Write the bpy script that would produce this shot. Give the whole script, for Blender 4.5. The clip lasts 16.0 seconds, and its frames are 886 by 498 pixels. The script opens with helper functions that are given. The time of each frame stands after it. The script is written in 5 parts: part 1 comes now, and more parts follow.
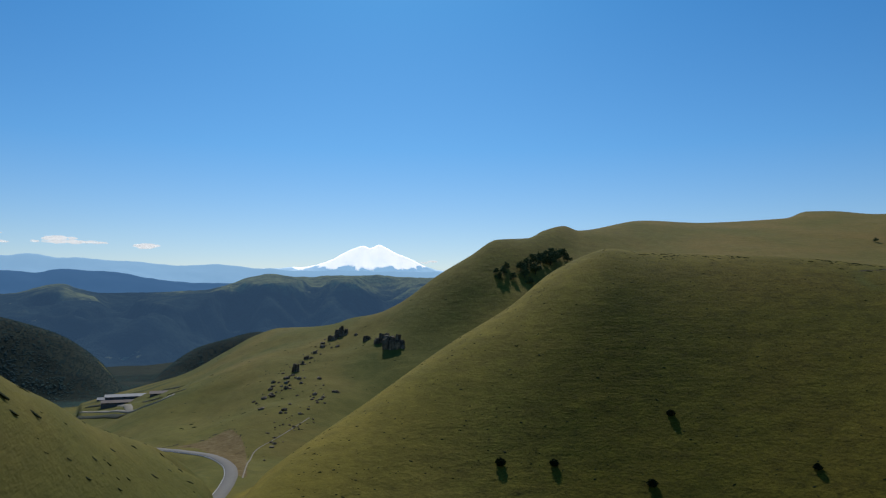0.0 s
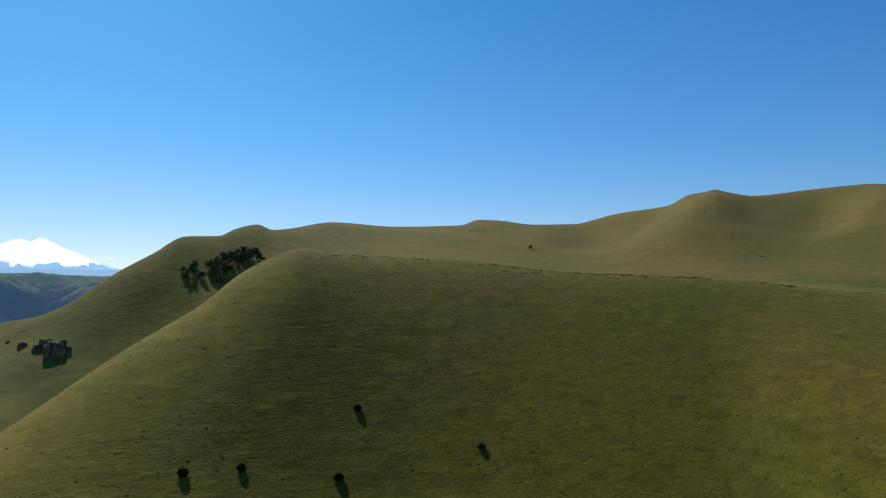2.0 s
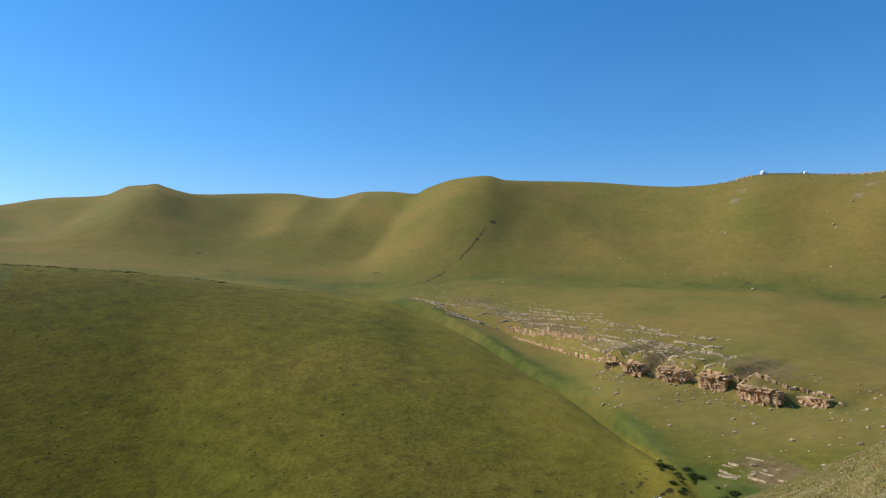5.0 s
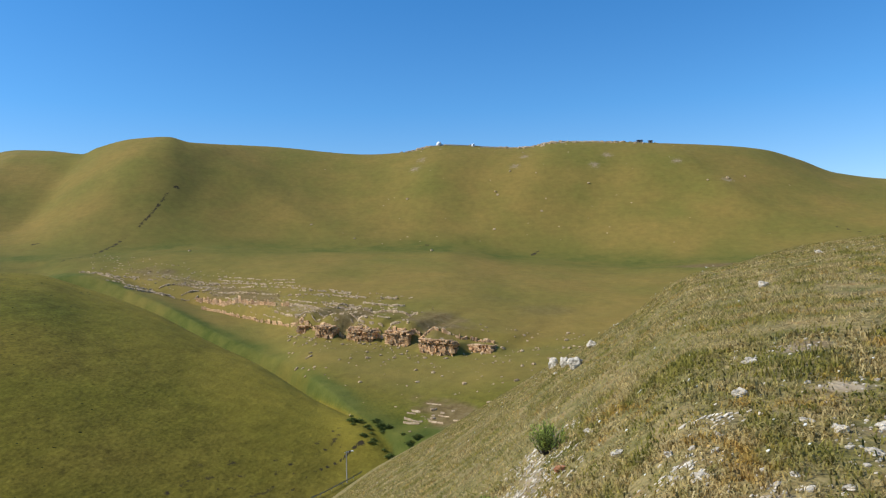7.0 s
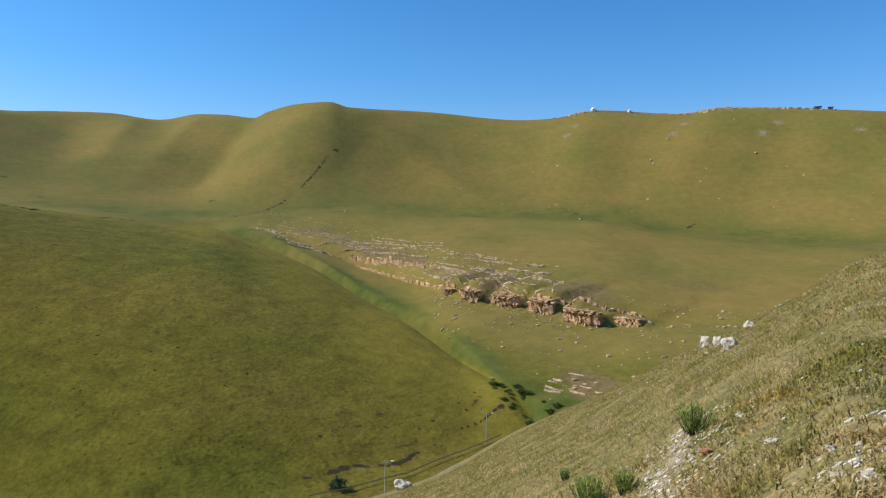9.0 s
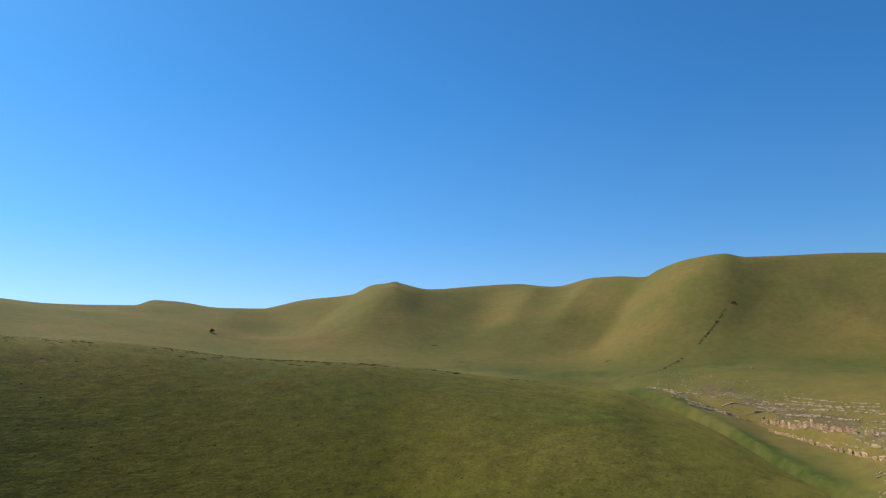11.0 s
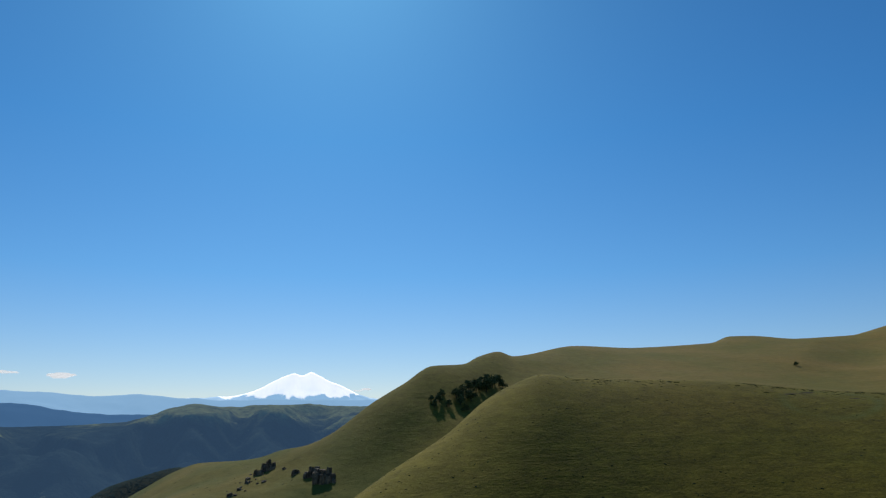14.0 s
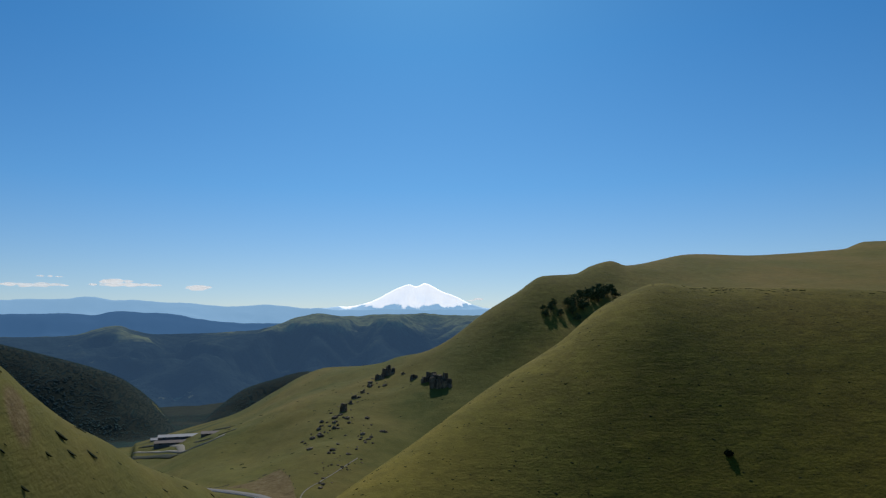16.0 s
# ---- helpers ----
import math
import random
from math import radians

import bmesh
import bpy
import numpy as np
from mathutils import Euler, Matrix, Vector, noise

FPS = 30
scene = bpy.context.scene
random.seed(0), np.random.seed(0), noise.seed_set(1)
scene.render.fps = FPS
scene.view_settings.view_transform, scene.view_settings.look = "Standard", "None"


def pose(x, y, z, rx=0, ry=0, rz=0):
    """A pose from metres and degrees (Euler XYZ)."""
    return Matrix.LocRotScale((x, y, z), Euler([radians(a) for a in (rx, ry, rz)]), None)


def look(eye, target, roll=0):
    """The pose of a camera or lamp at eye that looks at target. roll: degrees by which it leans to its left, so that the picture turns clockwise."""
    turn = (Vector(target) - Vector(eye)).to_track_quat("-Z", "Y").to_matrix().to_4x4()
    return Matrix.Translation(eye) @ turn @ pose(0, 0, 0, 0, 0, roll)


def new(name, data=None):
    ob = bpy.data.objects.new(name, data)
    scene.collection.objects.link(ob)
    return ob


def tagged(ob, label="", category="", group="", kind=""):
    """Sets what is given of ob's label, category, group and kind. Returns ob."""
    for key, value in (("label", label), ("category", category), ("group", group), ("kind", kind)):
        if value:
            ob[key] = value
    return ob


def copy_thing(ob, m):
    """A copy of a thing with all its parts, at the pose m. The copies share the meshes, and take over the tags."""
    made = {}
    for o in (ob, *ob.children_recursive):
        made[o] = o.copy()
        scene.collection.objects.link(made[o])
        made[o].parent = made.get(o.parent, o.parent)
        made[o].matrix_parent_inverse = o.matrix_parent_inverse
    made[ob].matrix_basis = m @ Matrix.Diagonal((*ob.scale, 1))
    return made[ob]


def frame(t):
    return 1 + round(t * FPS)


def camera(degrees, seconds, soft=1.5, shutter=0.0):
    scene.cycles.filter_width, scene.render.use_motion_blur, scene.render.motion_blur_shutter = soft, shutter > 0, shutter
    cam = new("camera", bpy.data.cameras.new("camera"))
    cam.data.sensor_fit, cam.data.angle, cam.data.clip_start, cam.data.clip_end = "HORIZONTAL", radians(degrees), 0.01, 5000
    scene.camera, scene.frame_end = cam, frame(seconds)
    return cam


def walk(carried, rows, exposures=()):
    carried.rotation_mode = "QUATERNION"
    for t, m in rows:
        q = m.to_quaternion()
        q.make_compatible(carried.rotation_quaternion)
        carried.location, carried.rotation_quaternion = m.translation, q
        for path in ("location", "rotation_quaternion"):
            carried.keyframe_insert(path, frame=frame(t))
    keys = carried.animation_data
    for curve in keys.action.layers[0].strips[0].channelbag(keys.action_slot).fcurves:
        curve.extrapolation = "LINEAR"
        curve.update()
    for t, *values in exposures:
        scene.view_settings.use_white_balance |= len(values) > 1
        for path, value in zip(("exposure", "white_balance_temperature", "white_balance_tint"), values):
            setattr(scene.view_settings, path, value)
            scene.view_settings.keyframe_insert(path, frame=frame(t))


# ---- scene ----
# A grassy mountain valley with a snow-capped volcano far off.
# Bearings are degrees clockwise from +y, seen from the camera's spot on the hillside at the origin.
cam = camera(64.16, 16.0, soft=1.25)
ROWS = [
    (0.0, 0.05, 3.59, -0.12), (0.5, -8.70, 4.16, -0.38), (1.0, -15.40, 3.74, 0.05), (1.5, -20.12, 3.54, -0.30),
    (2.0, -24.43, 3.60, 0.00), (2.5, -30.95, 3.36, -0.52), (3.0, -39.30, 3.52, -1.64), (3.5, -44.30, 3.43, -1.09),
    (4.0, -53.84, 3.82, -1.05), (4.5, -61.42, 3.48, -0.50), (5.0, -67.94, 3.42, -0.56), (5.2, -70.61, 3.56, -0.75),
    (5.9, -80.2, 3.2, -0.1), (6.6, -89.2, 1.6, 0.8),
    (7.3, -94.03, -0.50, 1.46), (7.5, -93.83, -1.63, 1.31), (8.0, -91.44, -3.84, 1.32), (8.5, -86.67, -3.81, 0.46),
    (9.0, -80.62, -2.16, -0.76), (9.5, -72.52, -0.64, -0.64), (10.0, -64.63, 2.88, -0.37), (10.2, -61.37, 5.1, -0.22),
    (10.9, -50.9, 9.9, 0.1), (11.6, -41.6, 14.4, 0.4),
    (12.3, -33.60, 17.38, 0.66), (12.5, -31.72, 17.42, 0.80), (13.0, -23.95, 16.58, 1.16), (13.5, -13.72, 15.30, 0.92),
    (14.0, -5.15, 13.73, 0.66), (14.5, -0.53, 12.66, 0.82), (15.0, 1.62, 10.13, 1.00), (15.5, 2.90, 7.67, 1.08),
    (16.0, 3.80, 6.65, 0.52)]
EXPOSURES = [(0.0, -0.27), (1.5, -0.1), (2.2, 0.05), (3.0, 0.36), (3.5, 0.40), (5.0, 0.5), (7.5, 0.6), (10.0, 0.55), (12.5, -0.05), (14.5, -0.34), (16.0, -0.40)]
walk(cam, [(t, pose(0, 0, 0, 90 + pitch, roll, yaw)) for t, yaw, pitch, roll in ROWS], EXPOSURES)

# ---- world and sun ----
SUN_BEARING, SUN_HEIGHT = -5.0, 41.5
world = bpy.data.worlds.new("sky")
scene.world = world
world.use_nodes = True
wn = world.node_tree.nodes
sky = wn.new("ShaderNodeTexSky")
sky.sky_type = "NISHITA"
sky.sun_disc = False
sky.sun_elevation = radians(SUN_HEIGHT)
sky.sun_rotation = radians(SUN_BEARING)
sky.altitude = 2000
sky.air_density, sky.dust_density, sky.ozone_density = 1.0, 1.5, 2.5
tint = wn.new("ShaderNodeMix")
tint.data_type, tint.blend_type = "RGBA", "MULTIPLY"
tint.inputs["Factor"].default_value = 1.0
# thin haze low over the horizon, deep blue higher up
up_way = wn.new("ShaderNodeSeparateXYZ")
world.node_tree.links.new(wn.new("ShaderNodeTexCoord").outputs["Generated"], up_way.inputs[0])
deep = wn.new("ShaderNodeValToRGB")
deep.color_ramp.elements.new(0.5)
deep.color_ramp.elements.new(0.5)
for el, (p, c) in zip(deep.color_ramp.elements, ((0.0, (0.90, 0.90, 0.98)), (0.08, (0.74, 0.91, 1.04)), (0.20, (0.46, 0.91, 1.18)), (0.38, (0.32, 0.89, 1.26)))):
    el.position, el.color = p, (*c, 1)
world.node_tree.links.new(up_way.outputs[2], deep.inputs[0])
world.node_tree.links.new(deep.outputs[0], tint.inputs["B"])
world.node_tree.links.new(sky.outputs[0], tint.inputs["A"])
world.node_tree.links.new(tint.outputs["Result"], wn["Background"].inputs[0])
wn["Background"].inputs[1].default_value = 0.096
sun = new("sun", bpy.data.lights.new("sun", "SUN"))
sun.data.energy, sun.data.angle, sun.data.color = 3.1, radians(0.53), (1.0, 0.95, 0.86)
a_, e_ = radians(SUN_BEARING), radians(SUN_HEIGHT)
sun.matrix_world = look((600 * math.sin(a_) * math.cos(e_), 600 * math.cos(a_) * math.cos(e_), 600 * math.sin(e_)), (0, 0, 0))


# ---- materials ----
class Nodes:
    """Short hand for building one node material."""

    def __init__(self, name, roughness=0.9):
        self.mat = bpy.data.materials.new(name)
        self.mat.use_nodes = True
        self.tree = self.mat.node_tree
        self.bsdf = self.tree.nodes["Principled BSDF"]
        self.bsdf.inputs["Roughness"].default_value = roughness
        self.bsdf.inputs["Specular IOR Level"].default_value = 0.25
        self.coord = self.tree.nodes.new("ShaderNodeTexCoord").outputs["Object"]

    def link(self, a, b):
        self.tree.links.new(a, b)
        return b

    def noise(self, size, detail=4, rough=0.55, stretch=(1, 1, 1), distortion=0.0):
        m = self.tree.nodes.new("ShaderNodeMapping")
        m.inputs["Scale"].default_value = [k / size for k in stretch]
        self.link(self.coord, m.inputs["Vector"])
        n = self.tree.nodes.new("ShaderNodeTexNoise")
        n.inputs["Scale"].default_value = 1.0
        n.inputs["Detail"].default_value = detail
        n.inputs["Roughness"].default_value = rough
        n.inputs["Distortion"].default_value = distortion
        self.link(m.outputs[0], n.inputs["Vector"])
        return n.outputs["Fac"]

    def ramp(self, fac, *stops):
        r = self.tree.nodes.new("ShaderNodeValToRGB")
        els = r.color_ramp.elements
        while len(els) < len(stops):
            els.new(0.5)
        for el, (p, c) in zip(els, stops):
            el.position = p
            el.color = (*c, 1) if isinstance(c, tuple) else (c, c, c, 1)
        self.link(fac, r.inputs[0])
        return r.outputs[0]

    def mix(self, fac, a, b, kind="MIX"):
        m = self.tree.nodes.new("ShaderNodeMix")
        m.data_type, m.blend_type = "RGBA", kind
        for sock, v in ((m.inputs["Factor"], fac), (m.inputs["A"], a), (m.inputs["B"], b)):
            if isinstance(v, bpy.types.NodeSocket):
                self.link(v, sock)
            elif isinstance(v, tuple):
                sock.default_value = (*v, 1)
            else:
                sock.default_value = v
        return m.outputs["Result"]

    def colour(self, c):
        if isinstance(c, tuple):
            self.bsdf.inputs["Base Color"].default_value = (*c, 1)
        else:
            self.link(c, self.bsdf.inputs["Base Color"])
        return self

    def bump(self, *pairs):
        last = None
        for height, distance in pairs:
            b = self.tree.nodes.new("ShaderNodeBump")
            b.inputs["Distance"].default_value = distance
            b.inputs["Strength"].default_value = 1.0
            self.link(height, b.inputs["Height"])
            if last is not None:
                self.link(last, b.inputs["Normal"])
            last = b.outputs[0]
        self.link(last, self.bsdf.inputs["Normal"])
        return self

    def attribute(self, name):
        a = self.tree.nodes.new("ShaderNodeAttribute")
        a.attribute_name = name
        sep = self.tree.nodes.new("ShaderNodeSeparateColor")
        self.link(a.outputs["Color"], sep.inputs[0])
        return sep.outputs[0], sep.outputs[1], sep.outputs[2]

    def random(self):
        return self.tree.nodes.new("ShaderNodeObjectInfo").outputs["Random"]

    def island(self):
        return self.tree.nodes.new("ShaderNodeNewGeometry").outputs["Random Per Island"]


def meadow():
    n = Nodes("meadow", 0.95)
    n.bsdf.inputs["Specular IOR Level"].default_value = 0.1
    broad = n.ramp(n.noise(90, 5, 0.6), (0.32, (0.118, 0.118, 0.014)), (0.5, (0.156, 0.134, 0.017)), (0.70, (0.194, 0.146, 0.024)))
    fine = n.mix(1.0, n.ramp(n.noise(6, 7, 0.74), (0.3, 0.64), (0.7, 1.24)), n.ramp(n.noise(7, 5, 0.7, (0.5, 0.5, 3.2)), (0.30, 0.80), (0.46, 1.0), (0.7, 1.08)), "MULTIPLY")
    spots = n.mix(1.0, n.ramp(n.noise(2.2, 3, 0.6), (0.28, 0.60), (0.42, 1.0)), n.ramp(n.noise(0.9, 4, 0.7, (0.8, 0.8, 1.6)), (0.3, 0.68), (0.7, 1.24)), "MULTIPLY")
    grass = n.mix(1.0, n.mix(1.0, broad, fine, "MULTIPLY"), spots, "MULTIPLY")
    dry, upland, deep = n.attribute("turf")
    # near hill: greener turf, with part of the slope's shade put into the colour
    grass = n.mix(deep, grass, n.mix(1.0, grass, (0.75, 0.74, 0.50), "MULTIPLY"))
    grass = n.mix(upland, grass, n.mix(1.0, n.mix(n.ramp(n.noise(80, 5, 0.6), (0.35, 0.0), (0.65, 1.0)), (0.176, 0.152, 0.033), (0.246, 0.172, 0.043)), n.mix(0.5, fine, (1.0, 1.0, 1.0)), "MULTIPLY"))
    # brow: dry golden grass, lightened further as if sunlit
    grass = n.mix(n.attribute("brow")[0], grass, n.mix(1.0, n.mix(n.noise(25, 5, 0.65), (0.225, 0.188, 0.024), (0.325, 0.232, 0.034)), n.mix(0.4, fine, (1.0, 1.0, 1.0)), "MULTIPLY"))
    straw = n.ramp(n.noise(0.9, 6, 0.75), (0.30, (0.095, 0.105, 0.026)), (0.45, (0.200, 0.165, 0.058)), (0.58, (0.310, 0.235, 0.100)), (0.72, (0.26, 0.150, 0.050)))
    straw = n.mix(1.0, straw, n.ramp(n.noise(0.09, 4, 0.7), (0.3, 0.55), (0.7, 1.3)), "MULTIPLY")
    grass = n.mix(dry, grass, straw)
    forest, lush, rock = n.attribute("cover")
    green = n.ramp(n.noise(9, 5, 0.6), (0.35, (0.070, 0.090, 0.016)), (0.65, (0.130, 0.134, 0.028)))
    wood = n.ramp(n.noise(22, 6, 0.7), (0.38, (0.016, 0.027, 0.020)), (0.55, (0.022, 0.036, 0.025)), (0.76, (0.042, 0.054, 0.030)))
    stone = n.ramp(n.noise(1.6, 6, 0.7, (1, 1, 3)), (0.35, (0.16, 0.115, 0.055)), (0.5, (0.29, 0.215, 0.12)), (0.68, (0.46, 0.37, 0.25)))
    c = n.mix(lush, grass, green)
    pick = n.tree.nodes.new("ShaderNodeMath")
    pick.operation = "MULTIPLY_ADD"
    pick.inputs[1].default_value = 0.34
    n.link(rock, pick.inputs[0])
    n.link(n.noise(2.4, 5, 0.7, (1, 1, 4)), pick.inputs[2])
    c = n.mix(n.ramp(pick.outputs[0], (0.78, 0.0), (0.84, 1.0)), c, stone)
    c = n.mix(forest, c, wood)
    earth, plot, cut = n.attribute("soil")
    brown = n.ramp(n.noise(3, 6, 0.7), (0.30, (0.105, 0.070, 0.024)), (0.5, (0.180, 0.126, 0.048)), (0.70, (0.245, 0.185, 0.085)))
    c = n.mix(n.ramp(earth, (0.35, 0.0), (0.6, 1.0)), c, brown)
    c = n.mix(plot, c, n.ramp(n.noise(6, 4, 0.6), (0.3, (0.030, 0.045, 0.014)), (0.7, (0.075, 0.085, 0.030))))
    edge = n.tree.nodes.new("ShaderNodeMath")
    edge.operation = "MULTIPLY_ADD"
    edge.inputs[1].default_value = 0.5
    n.link(cut, edge.inputs[0])
    n.link(n.noise(5, 5, 0.75, (1, 1, 2)), edge.inputs[2])
    c = n.mix(n.ramp(edge.outputs[0], (0.80, 0.0), (0.90, 1.0)), c, (0.050, 0.038, 0.020))
    n.colour(c)
    n.bump((n.noise(16, 4, 0.6), 0.8), (n.noise(5, 5, 0.7, (0.45, 0.45, 3.0)), 0.34), (n.noise(1.0, 5, 0.75), 0.17))
    return n.mat


MEADOW = meadow()


# ---- the lie of the land ----
def curve(*points):
    """A smooth line through (bearing, value) pairs that never overshoots."""
    p = np.array(points, float)
    x, y = p[:, 0], p[:, 1]
    d = np.diff(y) / np.diff(x)
    m = np.zeros(len(x))
    m[0], m[-1] = d[0], d[-1]
    same = d[:-1] * d[1:] > 0
    m[1:-1][same] = 2 * d[:-1][same] * d[1:][same] / (d[:-1][same] + d[1:][same])

    def value(q):
        q = np.clip(q, x[0], x[-1])
        i = np.clip(np.searchsorted(x, q, side="right") - 1, 0, len(x) - 2)
        h = x[i + 1] - x[i]
        u = (q - x[i]) / h
        return ((2 * u**3 - 3 * u**2 + 1) * y[i] + (u**3 - 2 * u**2 + u) * h * m[i]
                + (3 * u**2 - 2 * u**3) * y[i + 1] + (u**3 - u**2) * h * m[i + 1])
    return value


def lattice(x, y, seed):
    """Smooth value noise from -1 to 1 on arrays."""
    xi, yi = np.floor(x).astype(np.int64), np.floor(y).astype(np.int64)
    fx, fy = x - xi, y - yi
    fx, fy = fx * fx * (3 - 2 * fx), fy * fy * (3 - 2 * fy)

    def corner(i, j):
        h = (i * 374761393 + j * 668265263 + seed * 974711) & 0x7FFFFFFF
        h = ((h ^ (h >> 13)) * 1274126177) & 0x7FFFFFFF
        return ((h ^ (h >> 16)) & 0xFFFF) / 32767.5 - 1
    low = corner(xi, yi) * (1 - fx) + corner(xi + 1, yi) * fx
    high = corner(xi, yi + 1) * (1 - fx) + corner(xi + 1, yi + 1) * fx
    return low * (1 - fy) + high * fy


def fractal(x, y, size, octaves=4, seed=0, gain=0.5):
    total, amp = 0, 1.0
    for k in range(octaves):
        total = total + amp * lattice(x / size * 2**k + 17.3 * k, y / size * 2**k - 9.1 * k, seed + k)
        amp *= gain
    return total


def rise(r, rf, zf, rc, zc, start, back, dip=0.35, edge=None):
    """A hill along one bearing: from its foot (rf, zf) up to a rounded crest (rc, zc), then falling away behind."""
    u = (r - rf) / (rc - rf)
    v = np.clip(u, 0, 1)
    run = rc - rf
    z = ((2 * v**3 - 3 * v**2 + 1) * zf + (v**3 - 2 * v**2 + v) * run * start
         + (3 * v**2 - 2 * v**3) * zc + (v**3 - v**2) * run * zc / rc)
    over = np.maximum(r - rc, 0)
    z = z + over * zc / rc - back * over**2 / (1 + over / 400)
    apron = zf + (r - rf) * dip
    if edge is not None:
        apron = apron - 0.9 * np.maximum(edge - r, 0)
    return np.where(u < 0, apron, z)


def smax(a, b, k):
    return 0.5 * (a + b + np.sqrt((a - b) ** 2 + k * k))


def tan(deg):
    return np.tan(np.radians(deg))


# own hillside: height angle of its brow, and how far off the brow is
OWN = curve((-180, 23), (-110, -4), (-60, -19), (0, -26), (40, -26), (60, -24), (70, -22.6), (79.6, -20.2), (86.8, -16.5),
            (93.4, -13.3), (100.8, -9.2), (107, -5.4), (111.4, -2.3), (115.5, -1.1), (119, -0.1), (126, 0.9), (140, 7), (180, 23))
OWN_R = curve((-180, 90), (60, 110), (84, 110), (95, 70), (101, 44), (111, 38), (126, 46), (180, 90))
# spur of the own side that ends at the road
SPUR = curve((-60, 2.0), (-40, 0.6), (-36, -1.7), (-33.8, -3.9), (-31.4, -6.0), (-28.5, -7.8), (-26.3, -9.4), (-22, -11.2), (-20.4, -11.9),
             (-18.8, -12.5), (-17.9, -13.5), (-17.3, -15.5), (-16.6, -18.5), (-13, -24))
SPUR_R = curve((-60, 120), (-36, 150), (-26, 185), (-18, 225), (-13, 235))
# the big meadow hill opposite
NEAR = curve((-22, -19), (-16.2, -15.4), (-12.5, -12.7), (-6.4, -8.8), (0.3, -4.2), (5.3, -1.1), (8.7, 1.7), (10.7, 2.75), (13.2, 3.55),
             (16, 3.2), (25.4, 2.75), (34.4, 1.7), (43, 1.3), (53.8, 0.2), (59.5, -0.4), (62.5, -0.65), (65.5, -1.7), (70, -3.7), (74.1, -6.15),
             (78, -8.4), (82, -11.2), (86.5, -13.8), (90, -18))
NEAR_R = curve((-22, 205), (-12.5, 230), (-6.4, 260), (0.3, 290), (8.7, 330), (14, 352), (43, 375), (60, 400), (65, 395), (70, 355),
               (78, 275), (86.5, 212), (90, 200))
NEAR_FOOT = curve((-22, 150), (-8, 175), (0, 192), (20, 198), (45, 186), (55, 152), (60, 146), (66, 150), (70, 155), (75, 162), (80, 174), (84, 188), (90, 195))
NEAR_RISE = curve((-22, 0.22), (-8, 0.30), (4, 0.42), (14, 0.52), (45, 0.56), (56, 0.46), (66, 0.44), (74, 0.40), (82, 0.34), (90, 0.25))
NEAR_BACK = curve((-22, 0.006), (11, 0.006), (16, 0.0018), (60, 0.0016), (66, 0.005), (90, 0.006))
# the skyline hills; towards negative bearings they sink to the rocky shoulder and the farm
SKY = curve((-29, -8.4), (-23, -6.9), (-20, -6.1), (-17, -4.5), (-14.8, -3.3), (-13, -2.75), (-10, -2.65), (-8.8, -2.5), (-7.4, -2.0), (-5.4, -1.65),
            (-3.7, -0.9), (-0.4, 1.5), (2.1, 3.0), (4.4, 4.35), (6.8, 4.45), (8.1, 5.05), (9.65, 5.4), (10.9, 5.0), (15.6, 5.7), (20.5, 5.4),
            (25.8, 5.5), (27.3, 5.95), (28.8, 5.9), (32.1, 5.5), (35.4, 5.5))
SKY_2 = curve((35.4, 5.5), (38.5, 6.3), (42.1, 6.75), (43.8, 7.55), (45.0, 7.72), (45.6, 7.85), (46.3, 7.66), (48.5, 7.2), (52, 7.45), (55.5, 7.6), (58.6, 7.3), (61.7, 7.95),
              (63.5, 8.0), (65.6, 7.85), (66.6, 8.35), (69, 9.1), (71.5, 9.35), (73, 9.0), (79, 8.8), (86.8, 8.2), (89.7, 8.35), (92.4, 8.85),
              (99.3, 8.4), (101.6, 8.75), (107.7, 8.45))
SKY_3 = curve((107.7, 8.45), (114.4, 7.7), (117.1, 7.2), (119.4, 6.3), (121.9, 5.1), (126, 4.4), (140, 5), (160, -5))
SKY_R = curve((-29, 740), (-17, 690), (-9, 600), (-5, 545), (0, 540), (5, 590), (9.6, 670), (20, 880), (36, 1050), (45.7, 980), (52, 1090), (58, 1120),
              (66, 930), (71.5, 850), (80, 930), (92, 880), (108, 880), (126, 1000), (160, 1100))
FOOT_R = curve((-29, 480), (-20, 330), (-14, 300), (-6, 360), (0, 400), (5, 430), (10, 480), (22, 520), (36, 560), (60, 590), (66, 570), (73, 600),
               (92, 610), (108, 580), (126, 560), (160, 560))
FOOT_Z = curve((-29, -92), (-20, -66), (-14, -66), (-6, -63), (0.3, -44), (5, -22), (10, 0), (14, 14), (22, 20), (36, 12), (50, 8), (60, 3), (66, 2), (73, 9),
               (82, 5), (92, 4), (99, -6), (108, -13), (126, -10), (160, -10))
FOOT_DIP = curve((-29, 0.35), (8, 0.3), (15, 0.09), (36, 0.05), (52, 0.04), (56, 0.07), (67, 0.4), (160, 0.4))
FOOT_RISE = curve((-29, -0.04), (-20, -0.02), (-14, 0.08), (-6, 0.10), (160, 0.10))
